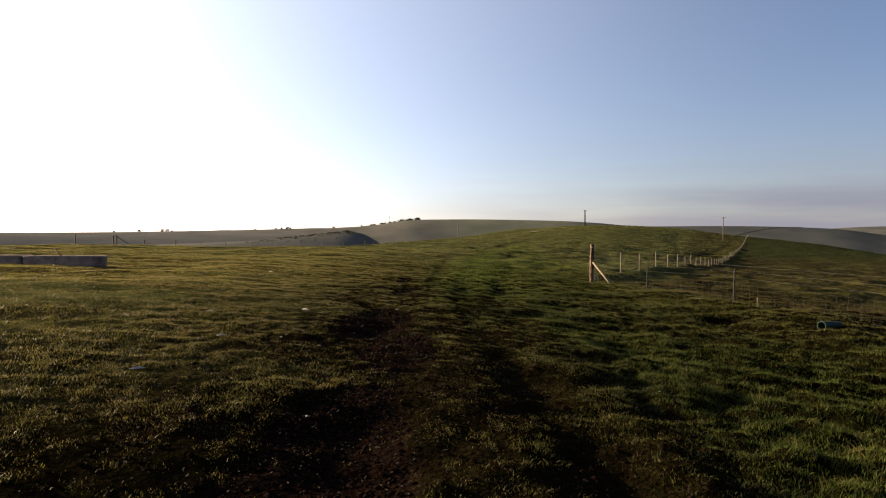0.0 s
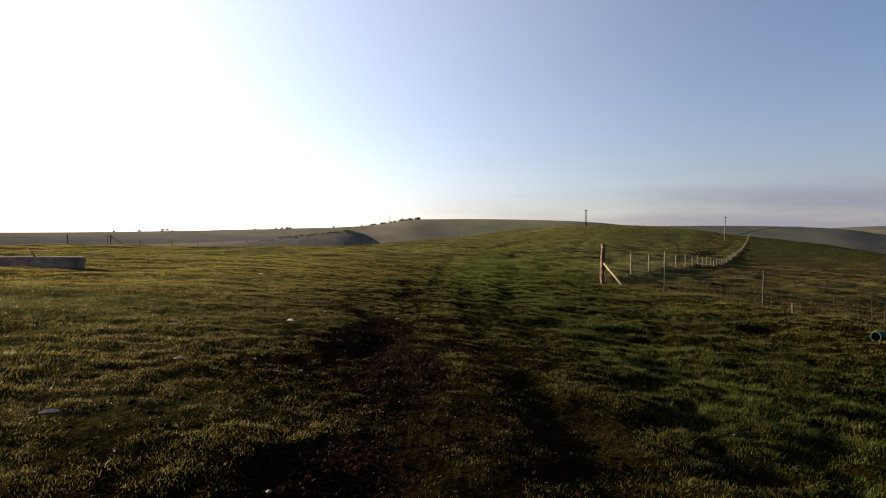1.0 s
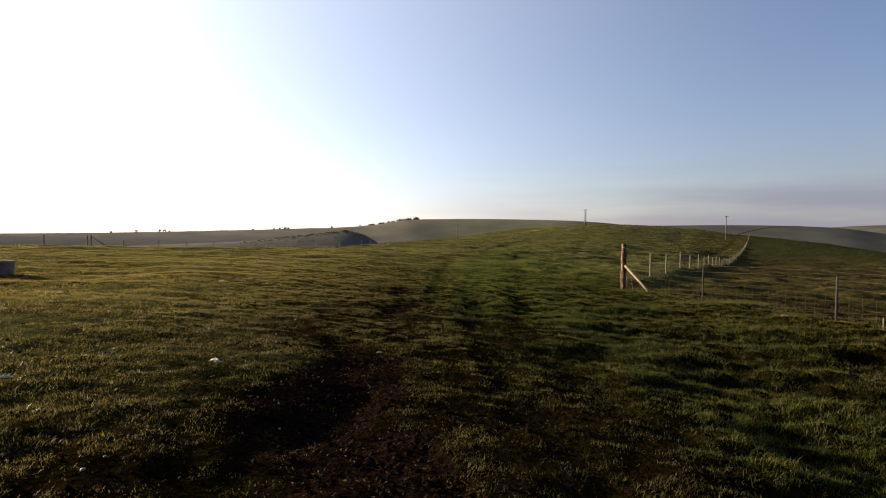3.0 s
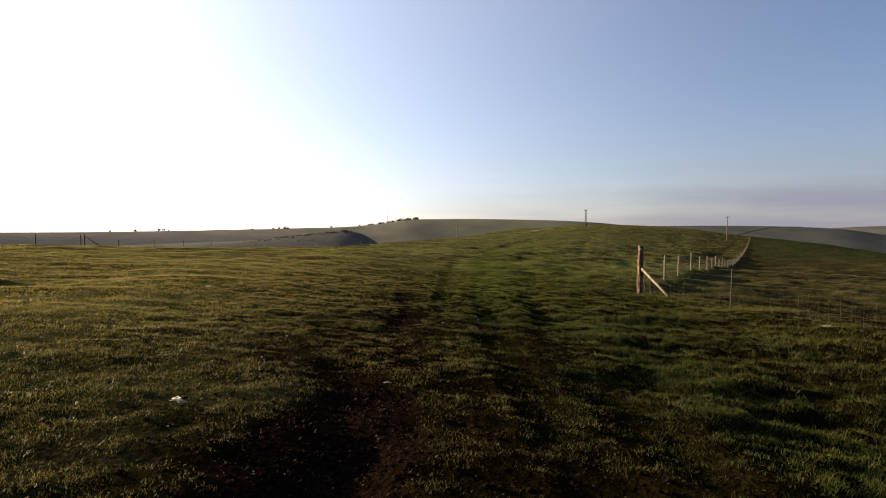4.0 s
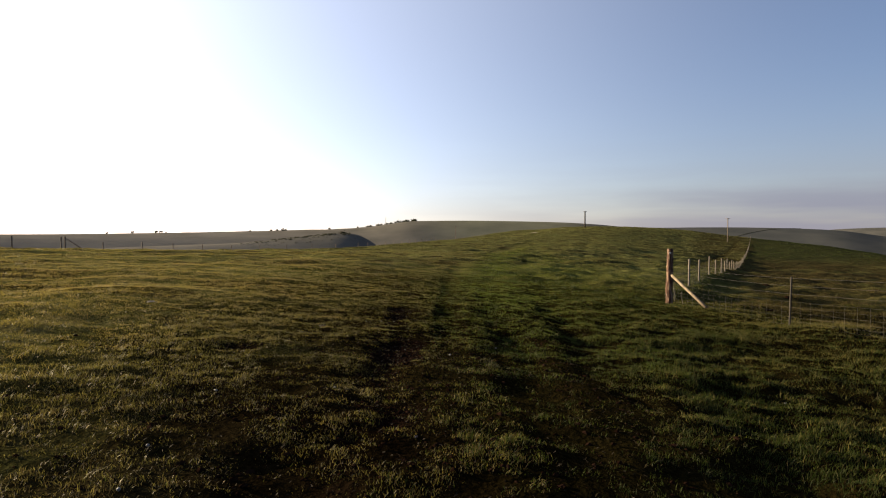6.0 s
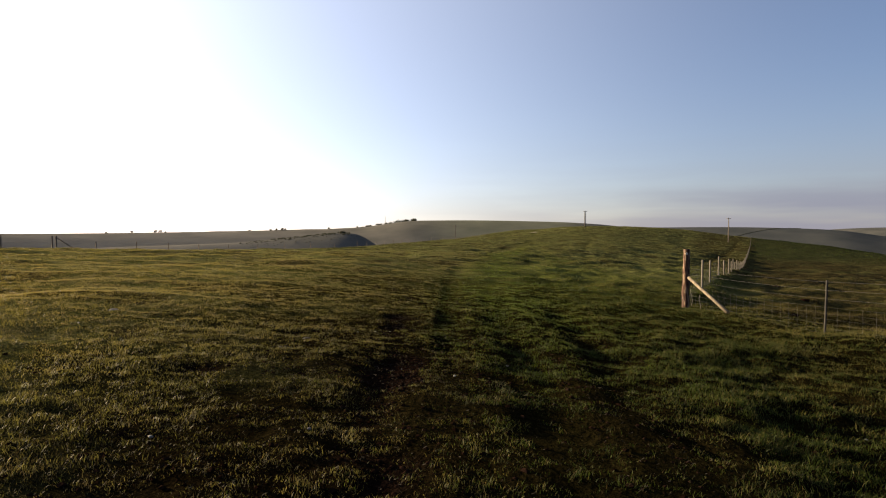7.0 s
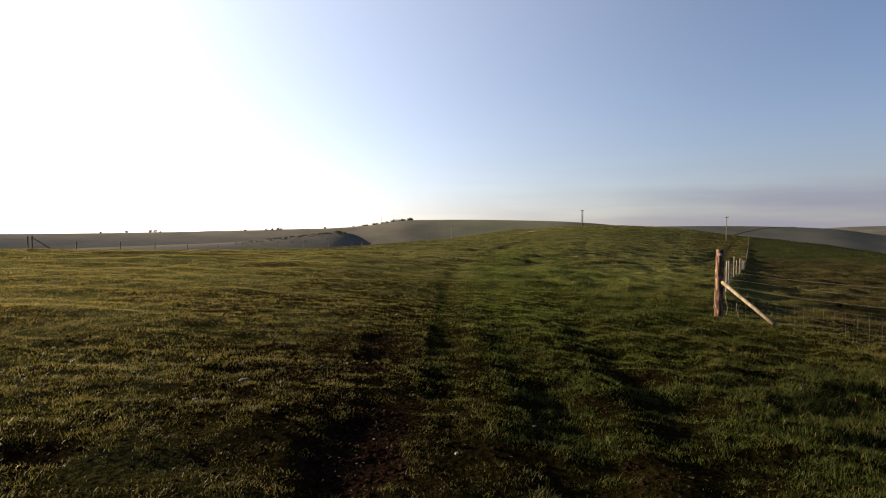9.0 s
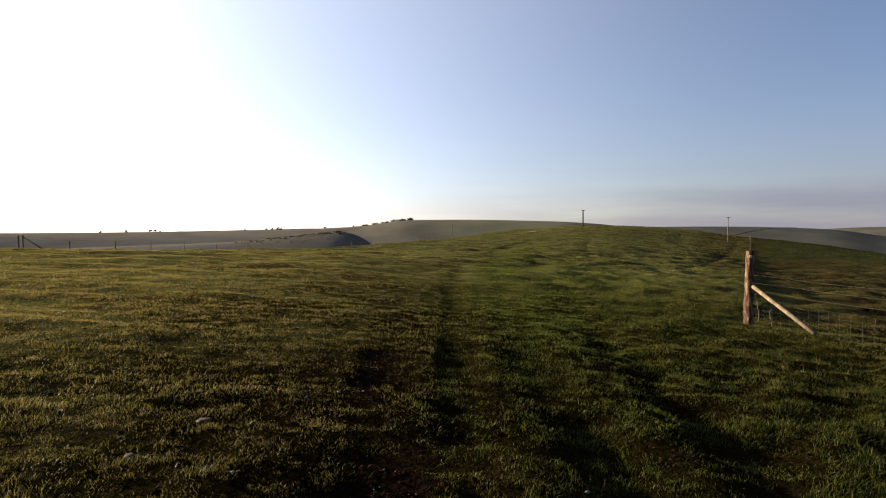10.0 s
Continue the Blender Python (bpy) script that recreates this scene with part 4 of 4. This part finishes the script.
def stock_fence_ahead():
    """The long fence that runs from the corner down and up the flank of the hill."""
    f = thing("stock_fence", (0, 0, 0), "long wire stock fence on many pale stakes across the hillside", "fence")
    pts, y = [CORNER, *((float(fence_x(k)), k) for k in (27.73, 32.58, 37.27, 42.03))], 46.53
    while y < 425:
        pts.append((float(fence_x(y)), y))
        y += 4.75 * (0.97 + 0.06 * random.random())
    for i, (x, y) in enumerate(pts[1:]):
        s = part("stake", round_post(0.98, 0.032, 60 + i, 7, 0.3, (random.uniform(-0.02, 0.02), 0)), STAKE, f)
        s.location = (x, y, ground_at(x, y))
    line = along(pts, 1.6)
    for k, h in enumerate((0.92, 0.82)):
        run_wire(f, line, h, 0.0018, seed=k)
    netting(f, along(pts, 1.6), [0.05, 0.17, 0.3, 0.44, 0.6, 0.74], 0.3, 0.0013, 1.2)


def stock_fence_left():
    f = thing("stock_fence", (0, 0, 0), "distant wire fence on dark weathered posts along the crest", "fence")
    pts = [(-32.35, 41), (-30.4, 47.5), (-29.25, 51.0), (-29.9, 57.5), (-29.6, 63.5), (-29.4, 69.5), (-28.9, 76), (-28.0, 83), (-26.5, 90), (-24.8, 98),
           (-22.6, 106), (-20, 114), (-17, 122), (-14.2, 130), (-11.2, 138), (-8.2, 147), (-5.6, 156), (-3.2, 165), (-1, 175), (1, 185), (3, 196), (5, 208),
           (8, 222), (11, 237), (15, 253), (19, 270)]
    for i, (x, y) in enumerate(along(pts[:12], 6) + along(pts[12:], 4.2)):
        s = part("post", round_post(1.0, 0.048, 140 + i, 7, 0.3, (random.uniform(-0.02, 0.02), 0)), OLD_WOOD, f)
        s.location = (x, y, ground_at(x, y))
    for x, y in ((-29.0, 51.05),):
        s = part("straining_post", round_post(1.05, 0.055, 9, 8, 0.3), OLD_WOOD, f)
        s.location = (x, y, ground_at(x, y))
        a, b = Vector((x + 0.05, y, ground_at(x, y) + 0.9)), Vector((x + 1.35, y + 0.3, ground_at(x + 1.35, y) - 0.02))
        bm = bmesh.new()
        tube(bm, [a, a.lerp(b, 0.5), b], 0.045, 8, 0.1)
        part("brace", bm, OLD_WOOD, f)
    line = along(pts, 3)
    for k, h in enumerate((1.0, 0.75, 0.5)):
        run_wire(f, line, h, 0.003, seed=k)


stock_fence_right()
stock_fence_ahead()
stock_fence_left()


def short_peg(x, y, h, label):
    p = thing("marker_peg", (x, y, ground_at(x, y)), label, "peg")
    part("peg", round_post(h, 0.012, 77, 7, 0.1), OLD_WOOD, p)


short_peg(7.36, 13.5, 0.22, "short pale peg standing in the grass by the fence")


# ---- troughs ----
def trough(x0, x1, y, depth, height, sunk, tone_label, round_end):
    z = min(ground_at(x0, y), ground_at(x1, y)) - sunk
    t = thing("water_trough", ((x0 + x1) / 2, y, z), tone_label, "trough", "troughs end to end")
    half, wall = (x1 - x0) / 2, 0.055
    bm = bmesh.new()
    ring = []
    for i in range(28):
        a = 2 * math.pi * i / 28
        ex = 0.12 if not round_end else 0.35
        ring.append((math.copysign(abs(math.cos(a)) ** ex, math.cos(a)), math.copysign(abs(math.sin(a)) ** 0.3, math.sin(a))))
    rings = []
    for sx, zz in ((0.955, 0), (1.0, height * 0.5), (1.0, height * 0.86), (1.012, height * 0.9), (1.012, height), (0.99, height + 0.012),
                   (1 - wall / half, height), (1 - wall / half * 1.3, height * 0.3)):
        inner = sx < 0.985 and zz > 0.01
        dy = (depth / 2 - wall) / (depth / 2) if inner else sx
        rings.append([bm.verts.new((px * half * sx, py * depth / 2 * dy, zz + 0.006 * math.sin(9 * px + zz * 20))) for px, py in ring])
    for a, b in zip(rings, rings[1:]):
        for k in range(28):
            bm.faces.new((a[k], a[(k + 1) % 28], b[(k + 1) % 28], b[k]))
    bm.faces.new(rings[-1])
    bm.faces.new(rings[0][::-1])
    part("basin", bm, CONCRETE, t)
    bm = bmesh.new()
    bmesh.ops.create_circle(bm, cap_ends=True, segments=28, radius=1, matrix=Matrix.LocRotScale((0, 0, height * 0.72), None, (half - wall, (depth / 2 - wall) * 0.96, 1)))
    part("water", bm, WATER, t, "dark still water")
    return t


trough(-13.75, -11.80, 16.45, 0.62, 0.33, 0.10, "grey concrete water trough standing in the grass", False)
trough(-11.78, -9.62, 16.42, 0.62, 0.38, 0.08, "stained grey concrete trough with a rounded end", True)
rod = thing("iron_rod", (-10.66, 16.2, ground_at(-9.62, 16.42) - 0.08), "rusty iron rod leaning out of the trough", "rod")
bm = bmesh.new()
tube(bm, [(0.22, 0, 0.11), (0, 0, 0.37), (-0.24, 0.02, 0.63)], 0.018, 7)
part("rod", bm, RUST, rod)


# ---- green tub lying by the fence ----
def plastic_tub(x, y, turn):
    z = ground_at(x, y) + 0.065
    t = thing("plastic_tub", (x, y, z), "dark green plastic tub lying on its side in the grass", "tub", turn=turn)
    bm = bmesh.new()
    prof = [(0.0, 0.080), (0.012, 0.084), (0.03, 0.080), (0.20, 0.075), (0.42, 0.067), (0.44, 0.062), (0.44, 0.02), (0.43, 0.02), (0.428, 0.059), (0.20, 0.070), (0.012, 0.075), (0.0, 0.080)]
    rings = [[bm.verts.new((px, r * math.cos(a), r * math.sin(a))) for a in np.linspace(0, 2 * math.pi, 24, endpoint=False)] for px, r in prof[:-1]]
    for a, b in zip(rings, rings[1:] + rings[:1]):
        for k in range(24):
            bm.faces.new((a[k], a[(k + 1) % 24], b[(k + 1) % 24], b[k]))
    part("body", bm, GREEN_PLASTIC, t)
    bm = bmesh.new()
    tube(bm, [(0.006, 0.080 * math.cos(a), 0.080 * math.sin(a)) for a in np.linspace(0, 2 * math.pi, 25)], 0.007, 6, 0, False)
    part("rim", bm, GREEN_RIM, t, "paler worn green rim")
    bm = bmesh.new()
    bmesh.ops.create_circle(bm, cap_ends=True, segments=24, radius=0.064, matrix=Matrix.Translation((0.435, 0, 0)) @ Matrix.Rotation(math.pi / 2, 4, "Y"))
    part("base", bm, GREEN_PLASTIC, t)


plastic_tub(6.865, 10.45, 18)


# ---- poles and mast ----
def power_pole(x, y, h, legs, arm, label):
    p = thing("power_pole", (x, y, ground_at(x, y)), label, "pole", turn=-14)
    for i, o in enumerate(legs):
        bm = bmesh.new()
        tube(bm, [(o, 0, -0.8), (o, 0, h * 0.5), (o, 0, h)], [0.21, 0.19, 0.16], 10, 0.04)
        part("pole", bm, POLE, p)
    if arm:
        a = part("crossarm", box(bmesh.new(), -arm / 2, -0.07, h - 0.45, arm / 2, 0.07, h - 0.27, 0.015), POLE, p)
        for o in (-arm / 2 + 0.1, 0, arm / 2 - 0.1):
            bm = bmesh.new()
            tube(bm, [(o, 0, h - 0.29), (o, 0, h - 0.2), (o, 0, h - 0.12), (o, 0, h)], [0.03, 0.08, 0.05, 0.07], 8)
            part("insulator", bm, CONCRETE, a)


power_pole(80.4, 333.2, 9.3, (-0.28, 0.28), 2.0, "tall double-legged wooden power pole on the hill")
power_pole(124.9, 260.0, 10.8, (0,), 1.8, "tall wooden power pole with a crossarm on the hillside")
power_pole(7.2, 328.0, 10.2, (0,), 1.0, "thin distant wooden power pole on the slope")


# ---- trees on the far downs ----
def tree(x, y, h, lean, seed, label):
    rng = random.Random(seed)
    t = thing("hawthorn_tree", (x, y, ground_at(x, y) - 0.2), label, "tree")
    bm = bmesh.new()
    top = Vector((lean * h * 0.5, 0, h * 0.55))
    tube(bm, [(0, 0, 0), (lean * h * 0.12, 0, h * 0.28), top], [h * 0.07, h * 0.05, h * 0.03], 7, 0.1)
    tips = []
    for i in range(7):
        a = rng.uniform(0, 6.28)
        e = top + Vector((math.cos(a) * h * 0.3 + lean * h * 0.35, math.sin(a) * h * 0.3, rng.uniform(-0.42, 0.12) * h))
        s = Vector((lean * h * 0.12, 0, h * 0.28)).lerp(top, rng.random())
        tube(bm, [s, s.lerp(e, 0.5) + Vector((0, 0, 0.03 * h)), e], [h * 0.018, h * 0.012, h * 0.006], 5)
        tips.append(e)
    part("trunk", bm, TRUNK, t)
    bm = bmesh.new()
    for i in range(420):
        c = rng.choice(tips) + Vector((rng.gauss(0, 0.13) * h, rng.gauss(0, 0.13) * h, rng.gauss(-0.03, 0.10) * h))
        m = Matrix.LocRotScale(c, Euler([rng.uniform(0, 6.28) for _ in range(3)]), (h * 0.075 * rng.uniform(0.6, 1.4),) * 3)
        vs = [bm.verts.new(m @ Vector(v)) for v in ((-1, 0, 0), (0, -0.6, 0.1), (1, 0, 0), (0, 0.6, 0.1))]
        bm.faces.new(vs)
    part("crown", bm, LEAF, t)


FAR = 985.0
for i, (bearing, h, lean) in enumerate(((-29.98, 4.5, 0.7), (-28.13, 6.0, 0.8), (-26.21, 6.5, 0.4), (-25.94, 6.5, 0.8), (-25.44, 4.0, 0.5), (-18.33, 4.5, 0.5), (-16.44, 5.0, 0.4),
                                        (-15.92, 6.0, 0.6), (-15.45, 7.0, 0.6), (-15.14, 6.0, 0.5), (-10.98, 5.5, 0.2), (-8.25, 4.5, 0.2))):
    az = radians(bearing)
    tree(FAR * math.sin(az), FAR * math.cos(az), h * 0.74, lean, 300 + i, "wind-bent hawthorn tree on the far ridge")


def scrub(name, label, places, size, seed):
    """Low scrub and woodland too far off to tell bush from bush."""
    rng = random.Random(seed)
    bm = bmesh.new()
    for x, y, w in places:
        z = ground_at(x, y)
        for i in range(70):
            c = Vector((x + rng.gauss(0, 0.45) * w, y + rng.gauss(0, 0.45) * w, z + abs(rng.gauss(0.32, 0.28)) * w * size))
            m = Matrix.LocRotScale(c, Euler([rng.uniform(0, 6.28) for _ in range(3)]), (w * 0.2 * rng.uniform(0.5, 1.3),) * 3)
            bm.faces.new([bm.verts.new(m @ Vector(v)) for v in ((-1, 0, 0), (0, -0.7, 0.15), (1, 0, 0), (0, 0.7, 0.15))])
    tagged(mesh_object(name, bm, SCRUB), label, "scrub", kind="stuff")


rng = random.Random(50)
wood = []
for i in range(46):
    az = radians(rng.uniform(-7.43, -2.58))
    r = FAR + rng.uniform(-8, 12)
    wood.append((r * math.sin(az), r * math.cos(az), rng.uniform(1.8, 3.6) * (1.3 if az > radians(-4.65) else 0.8)))
scrub("far_wood", "dark wind-swept wood along the far ridge", wood, 1.0, 51)
bushes = []
for i in range(150):
    az = radians(-19.5 + 10.6 * rng.random() ** 0.8)
    r = 640 + rng.uniform(-14, 10)
    bushes.append((r * math.sin(az), r * math.cos(az), rng.uniform(0.6, 1.4)))
for i in range(70):
    az = radians(rng.uniform(-19, -8.2))
    r = 622 + rng.uniform(-16, 6)
    bushes.append((r * math.sin(az), r * math.cos(az), rng.uniform(0.4, 0.8)))
bushes += [(648 * math.sin(radians(-9.75 + 0.12 * k)), 648 * math.cos(radians(-9.75)), 2.6) for k in range(3)]
lane = [((1005 - 14 * k) * math.sin(radians(31.6 - 0.55 * k)), (1005 - 14 * k) * math.cos(radians(31.6 - 0.55 * k)), 1.3) for k in np.linspace(0, 9, 60)]
scrub("field_hedge", "thin dark hedge slanting across the far hillside", lane, 0.25, 53)
ridge = [(988 * math.sin(a), 988 * math.cos(a), 0.9 + 0.5 * math.sin(90 * a) * math.sin(37 * a)) for a in np.radians(np.arange(-24.0, -7.6, 0.07))]
scrub("ridge_hedge", "low dark hedge along the crest of the far ridge", ridge, 0.5, 54)
scrub("hillside_scrub", "dark bushes along the shaded hillside spur", bushes, 0.8, 52)

az = radians(-5.54)
mx, my = 990 * math.sin(az), 990 * math.cos(az)
mast = thing("radio_mast", (mx, my, ground_at(mx, my) - 0.3), "slim grey radio mast beside the far wood", "mast")
bm = bmesh.new()
for k in range(3):
    a = k * 2.094
    tube(bm, [(0.5 * math.cos(a), 0.5 * math.sin(a), 0), (0.3 * math.cos(a), 0.3 * math.sin(a), 13)], 0.09, 5)
for i in range(12):
    z = 1.0 + i
    tube(bm, [(0.45 * math.cos(i * 2.094), 0.45 * math.sin(i * 2.094), z), (0.45 * math.cos(i * 2.094 + 2.094), 0.45 * math.sin(i * 2.094 + 2.094), z + 1)], 0.05, 4)
part("lattice", bm, POLE, mast)


# ---- flints and tufts of wool in the grass ----
def flint(seed):
    rng = random.Random(seed)
    bm = bmesh.new()
    bmesh.ops.create_icosphere(bm, subdivisions=2, radius=1)
    for v in bm.verts:
        v.co *= 1 + 0.35 * (noise.noise(v.co * 1.3 + Vector((seed, 0, 0)))) + 0.08 * rng.uniform(-1, 1)
        v.co.z *= 0.6
    return bm


flints = [tagged(mesh_object("flint", flint(s), FLINT), "small pale flint lying in the turf", "stone", "loose flints") for s in (1, 2, 3, 4)]
rng = random.Random(60)
spots = []
while len(spots) < 60:
    y = rng.uniform(2.5, 26)
    x = rng.gauss(-1.1, 0.6) if rng.random() < 0.55 else rng.uniform(-9, 3)
    spots.append((x, y, rng.uniform(0.007, 0.017)))
for i, (x, y, r) in enumerate(spots):
    src = flints[i % 4]
    ob = src if i < 4 else copy_thing(src, Matrix())
    ob.matrix_basis = Matrix.LocRotScale((x, y, ground_at(x, y) + r * 0.45), Euler((0, 0, rng.uniform(0, 6.28))), (r, r * rng.uniform(0.6, 1), r))


def wool(x, y, length, turn, label):
    rng = random.Random(int(x * 100 + y * 37))
    bm = bmesh.new()
    for k in range(16):
        o, lift, shift = rng.uniform(-0.2, 0.2) * length, rng.uniform(0.02, 0.16) * length, rng.uniform(-0.2, 0.2) * length
        span = length * rng.uniform(0.4, 1.0)
        tube(bm, [(shift + t * span - span / 2, o * math.sin(3.1 * t + k) + rng.gauss(0, 0.06) * length, 0.004 + lift * math.sin(3.1 * t)) for t in (0, 0.25, 0.5, 0.75, 1)],
             [0.001, 0.022 * length, 0.028 * length, 0.02 * length, 0.001], 5, 0.4, True, k)
    ob = tagged(mesh_object("wool_tuft", bm, WOOL), label, "wool", "shed wool")
    ob.matrix_basis = pose(x, y, ground_at(x, y) + 0.024, 0, 0, turn)


for x, y, s, turn in ((-2.0, 8.68, 0.14, -35), (6.98, 15.65, 0.26, -10), (-3.02, 7.65, 0.10, 20), (-0.70, 9.55, 0.06, 0), (-2.25, 6.1, 0.10, 15), (-2.38, 4.67, 0.10, 30), (-4.58, 15.5, 0.12, 60)):
    wool(x, y, s, turn, "tuft of shed white wool lying on the grass")


# ---- small marks on the pasture ----
def flat_stone(x, y, r, turn):
    ob = tagged(mesh_object("flat_stone", flint(9), FLINT_DARK), "flat grey stone bedded in the short turf", "stone")
    ob.matrix_basis = Matrix.LocRotScale((x, y, ground_at(x, y) + 0.012), Euler((0.05, -0.06, turn)), (r, r * 0.7, r * 0.45))


flat_stone(-1.93, 14.74, 0.052, 0.4)
flat_stone(-2.05, 14.1, 0.035, 1.9)


def molehill(x, y, r, seed):
    """A low crumbled heap of dark earth."""
    rng = random.Random(seed)
    bm = bmesh.new()
    bmesh.ops.create_icosphere(bm, subdivisions=3, radius=1)
    for v in bm.verts:
        n = noise.noise(v.co * 2.1 + Vector((seed * 3.7, 0, 0))) * 0.35 + noise.noise(v.co * 6.0 + Vector((0, seed, 0))) * 0.16
        v.co = Vector((v.co.x * (1 + n), v.co.y * (1 + n), v.co.z * (0.5 + 0.4 * n)))
    ob = tagged(mesh_object("molehill", bm, EARTH), "low heap of crumbled dark earth in rough grass beyond the fence", "molehill", "molehills")
    ob.matrix_basis = Matrix.LocRotScale((x, y, ground_at(x, y)), Euler((0, 0, rng.uniform(0, 6.28))), (r, r, r))


for i, (x, y, r) in enumerate(((18.68, 40.88, 0.22), (12.84, 29.03, 0.14), (14.77, 28.56, 0.12), (8.09, 21.90, 0.10))):
    molehill(x, y, r, 30 + i)


def rush_tussock(x, y, h, seed, label):
    """A dark upright tuft of coarse blades."""
    rng = random.Random(seed)
    t = thing("rush_tussock", (x, y, ground_at(x, y) - 0.02), label, "tussock")
    bm = bmesh.new()
    for i in range(150):
        a, o, lean, k = rng.uniform(0, 6.28), rng.gauss(0, 0.12) * 1.4, rng.uniform(0.05, 0.6), h * rng.uniform(0.4, 1.1)
        base = Vector((o, rng.gauss(0, 0.13), 0))
        out = Vector((math.cos(a), math.sin(a), 0))
        side = Vector((-out.y, out.x, 0)) * 0.008
        mid, tip = base + out * lean * k * 0.35 + Vector((0, 0, k * 0.6)), base + out * lean * k + Vector((0, 0, k))
        b0, b1, m0, m1, p = (bm.verts.new(q) for q in (base - side, base + side, mid - side * 0.8, mid + side * 0.8, tip))
        bm.faces.new((b0, b1, m1, m0))
        bm.faces.new((m0, m1, p))
    part("blades", bm, BLADE_LUSH, t)


rush_tussock(4.8, 43.9, 0.30, 5, "dark tuft of coarse grass beside the green track")
rush_tussock(4.25, 44.6, 0.16, 6, "small dark tuft of coarse grass on the track")
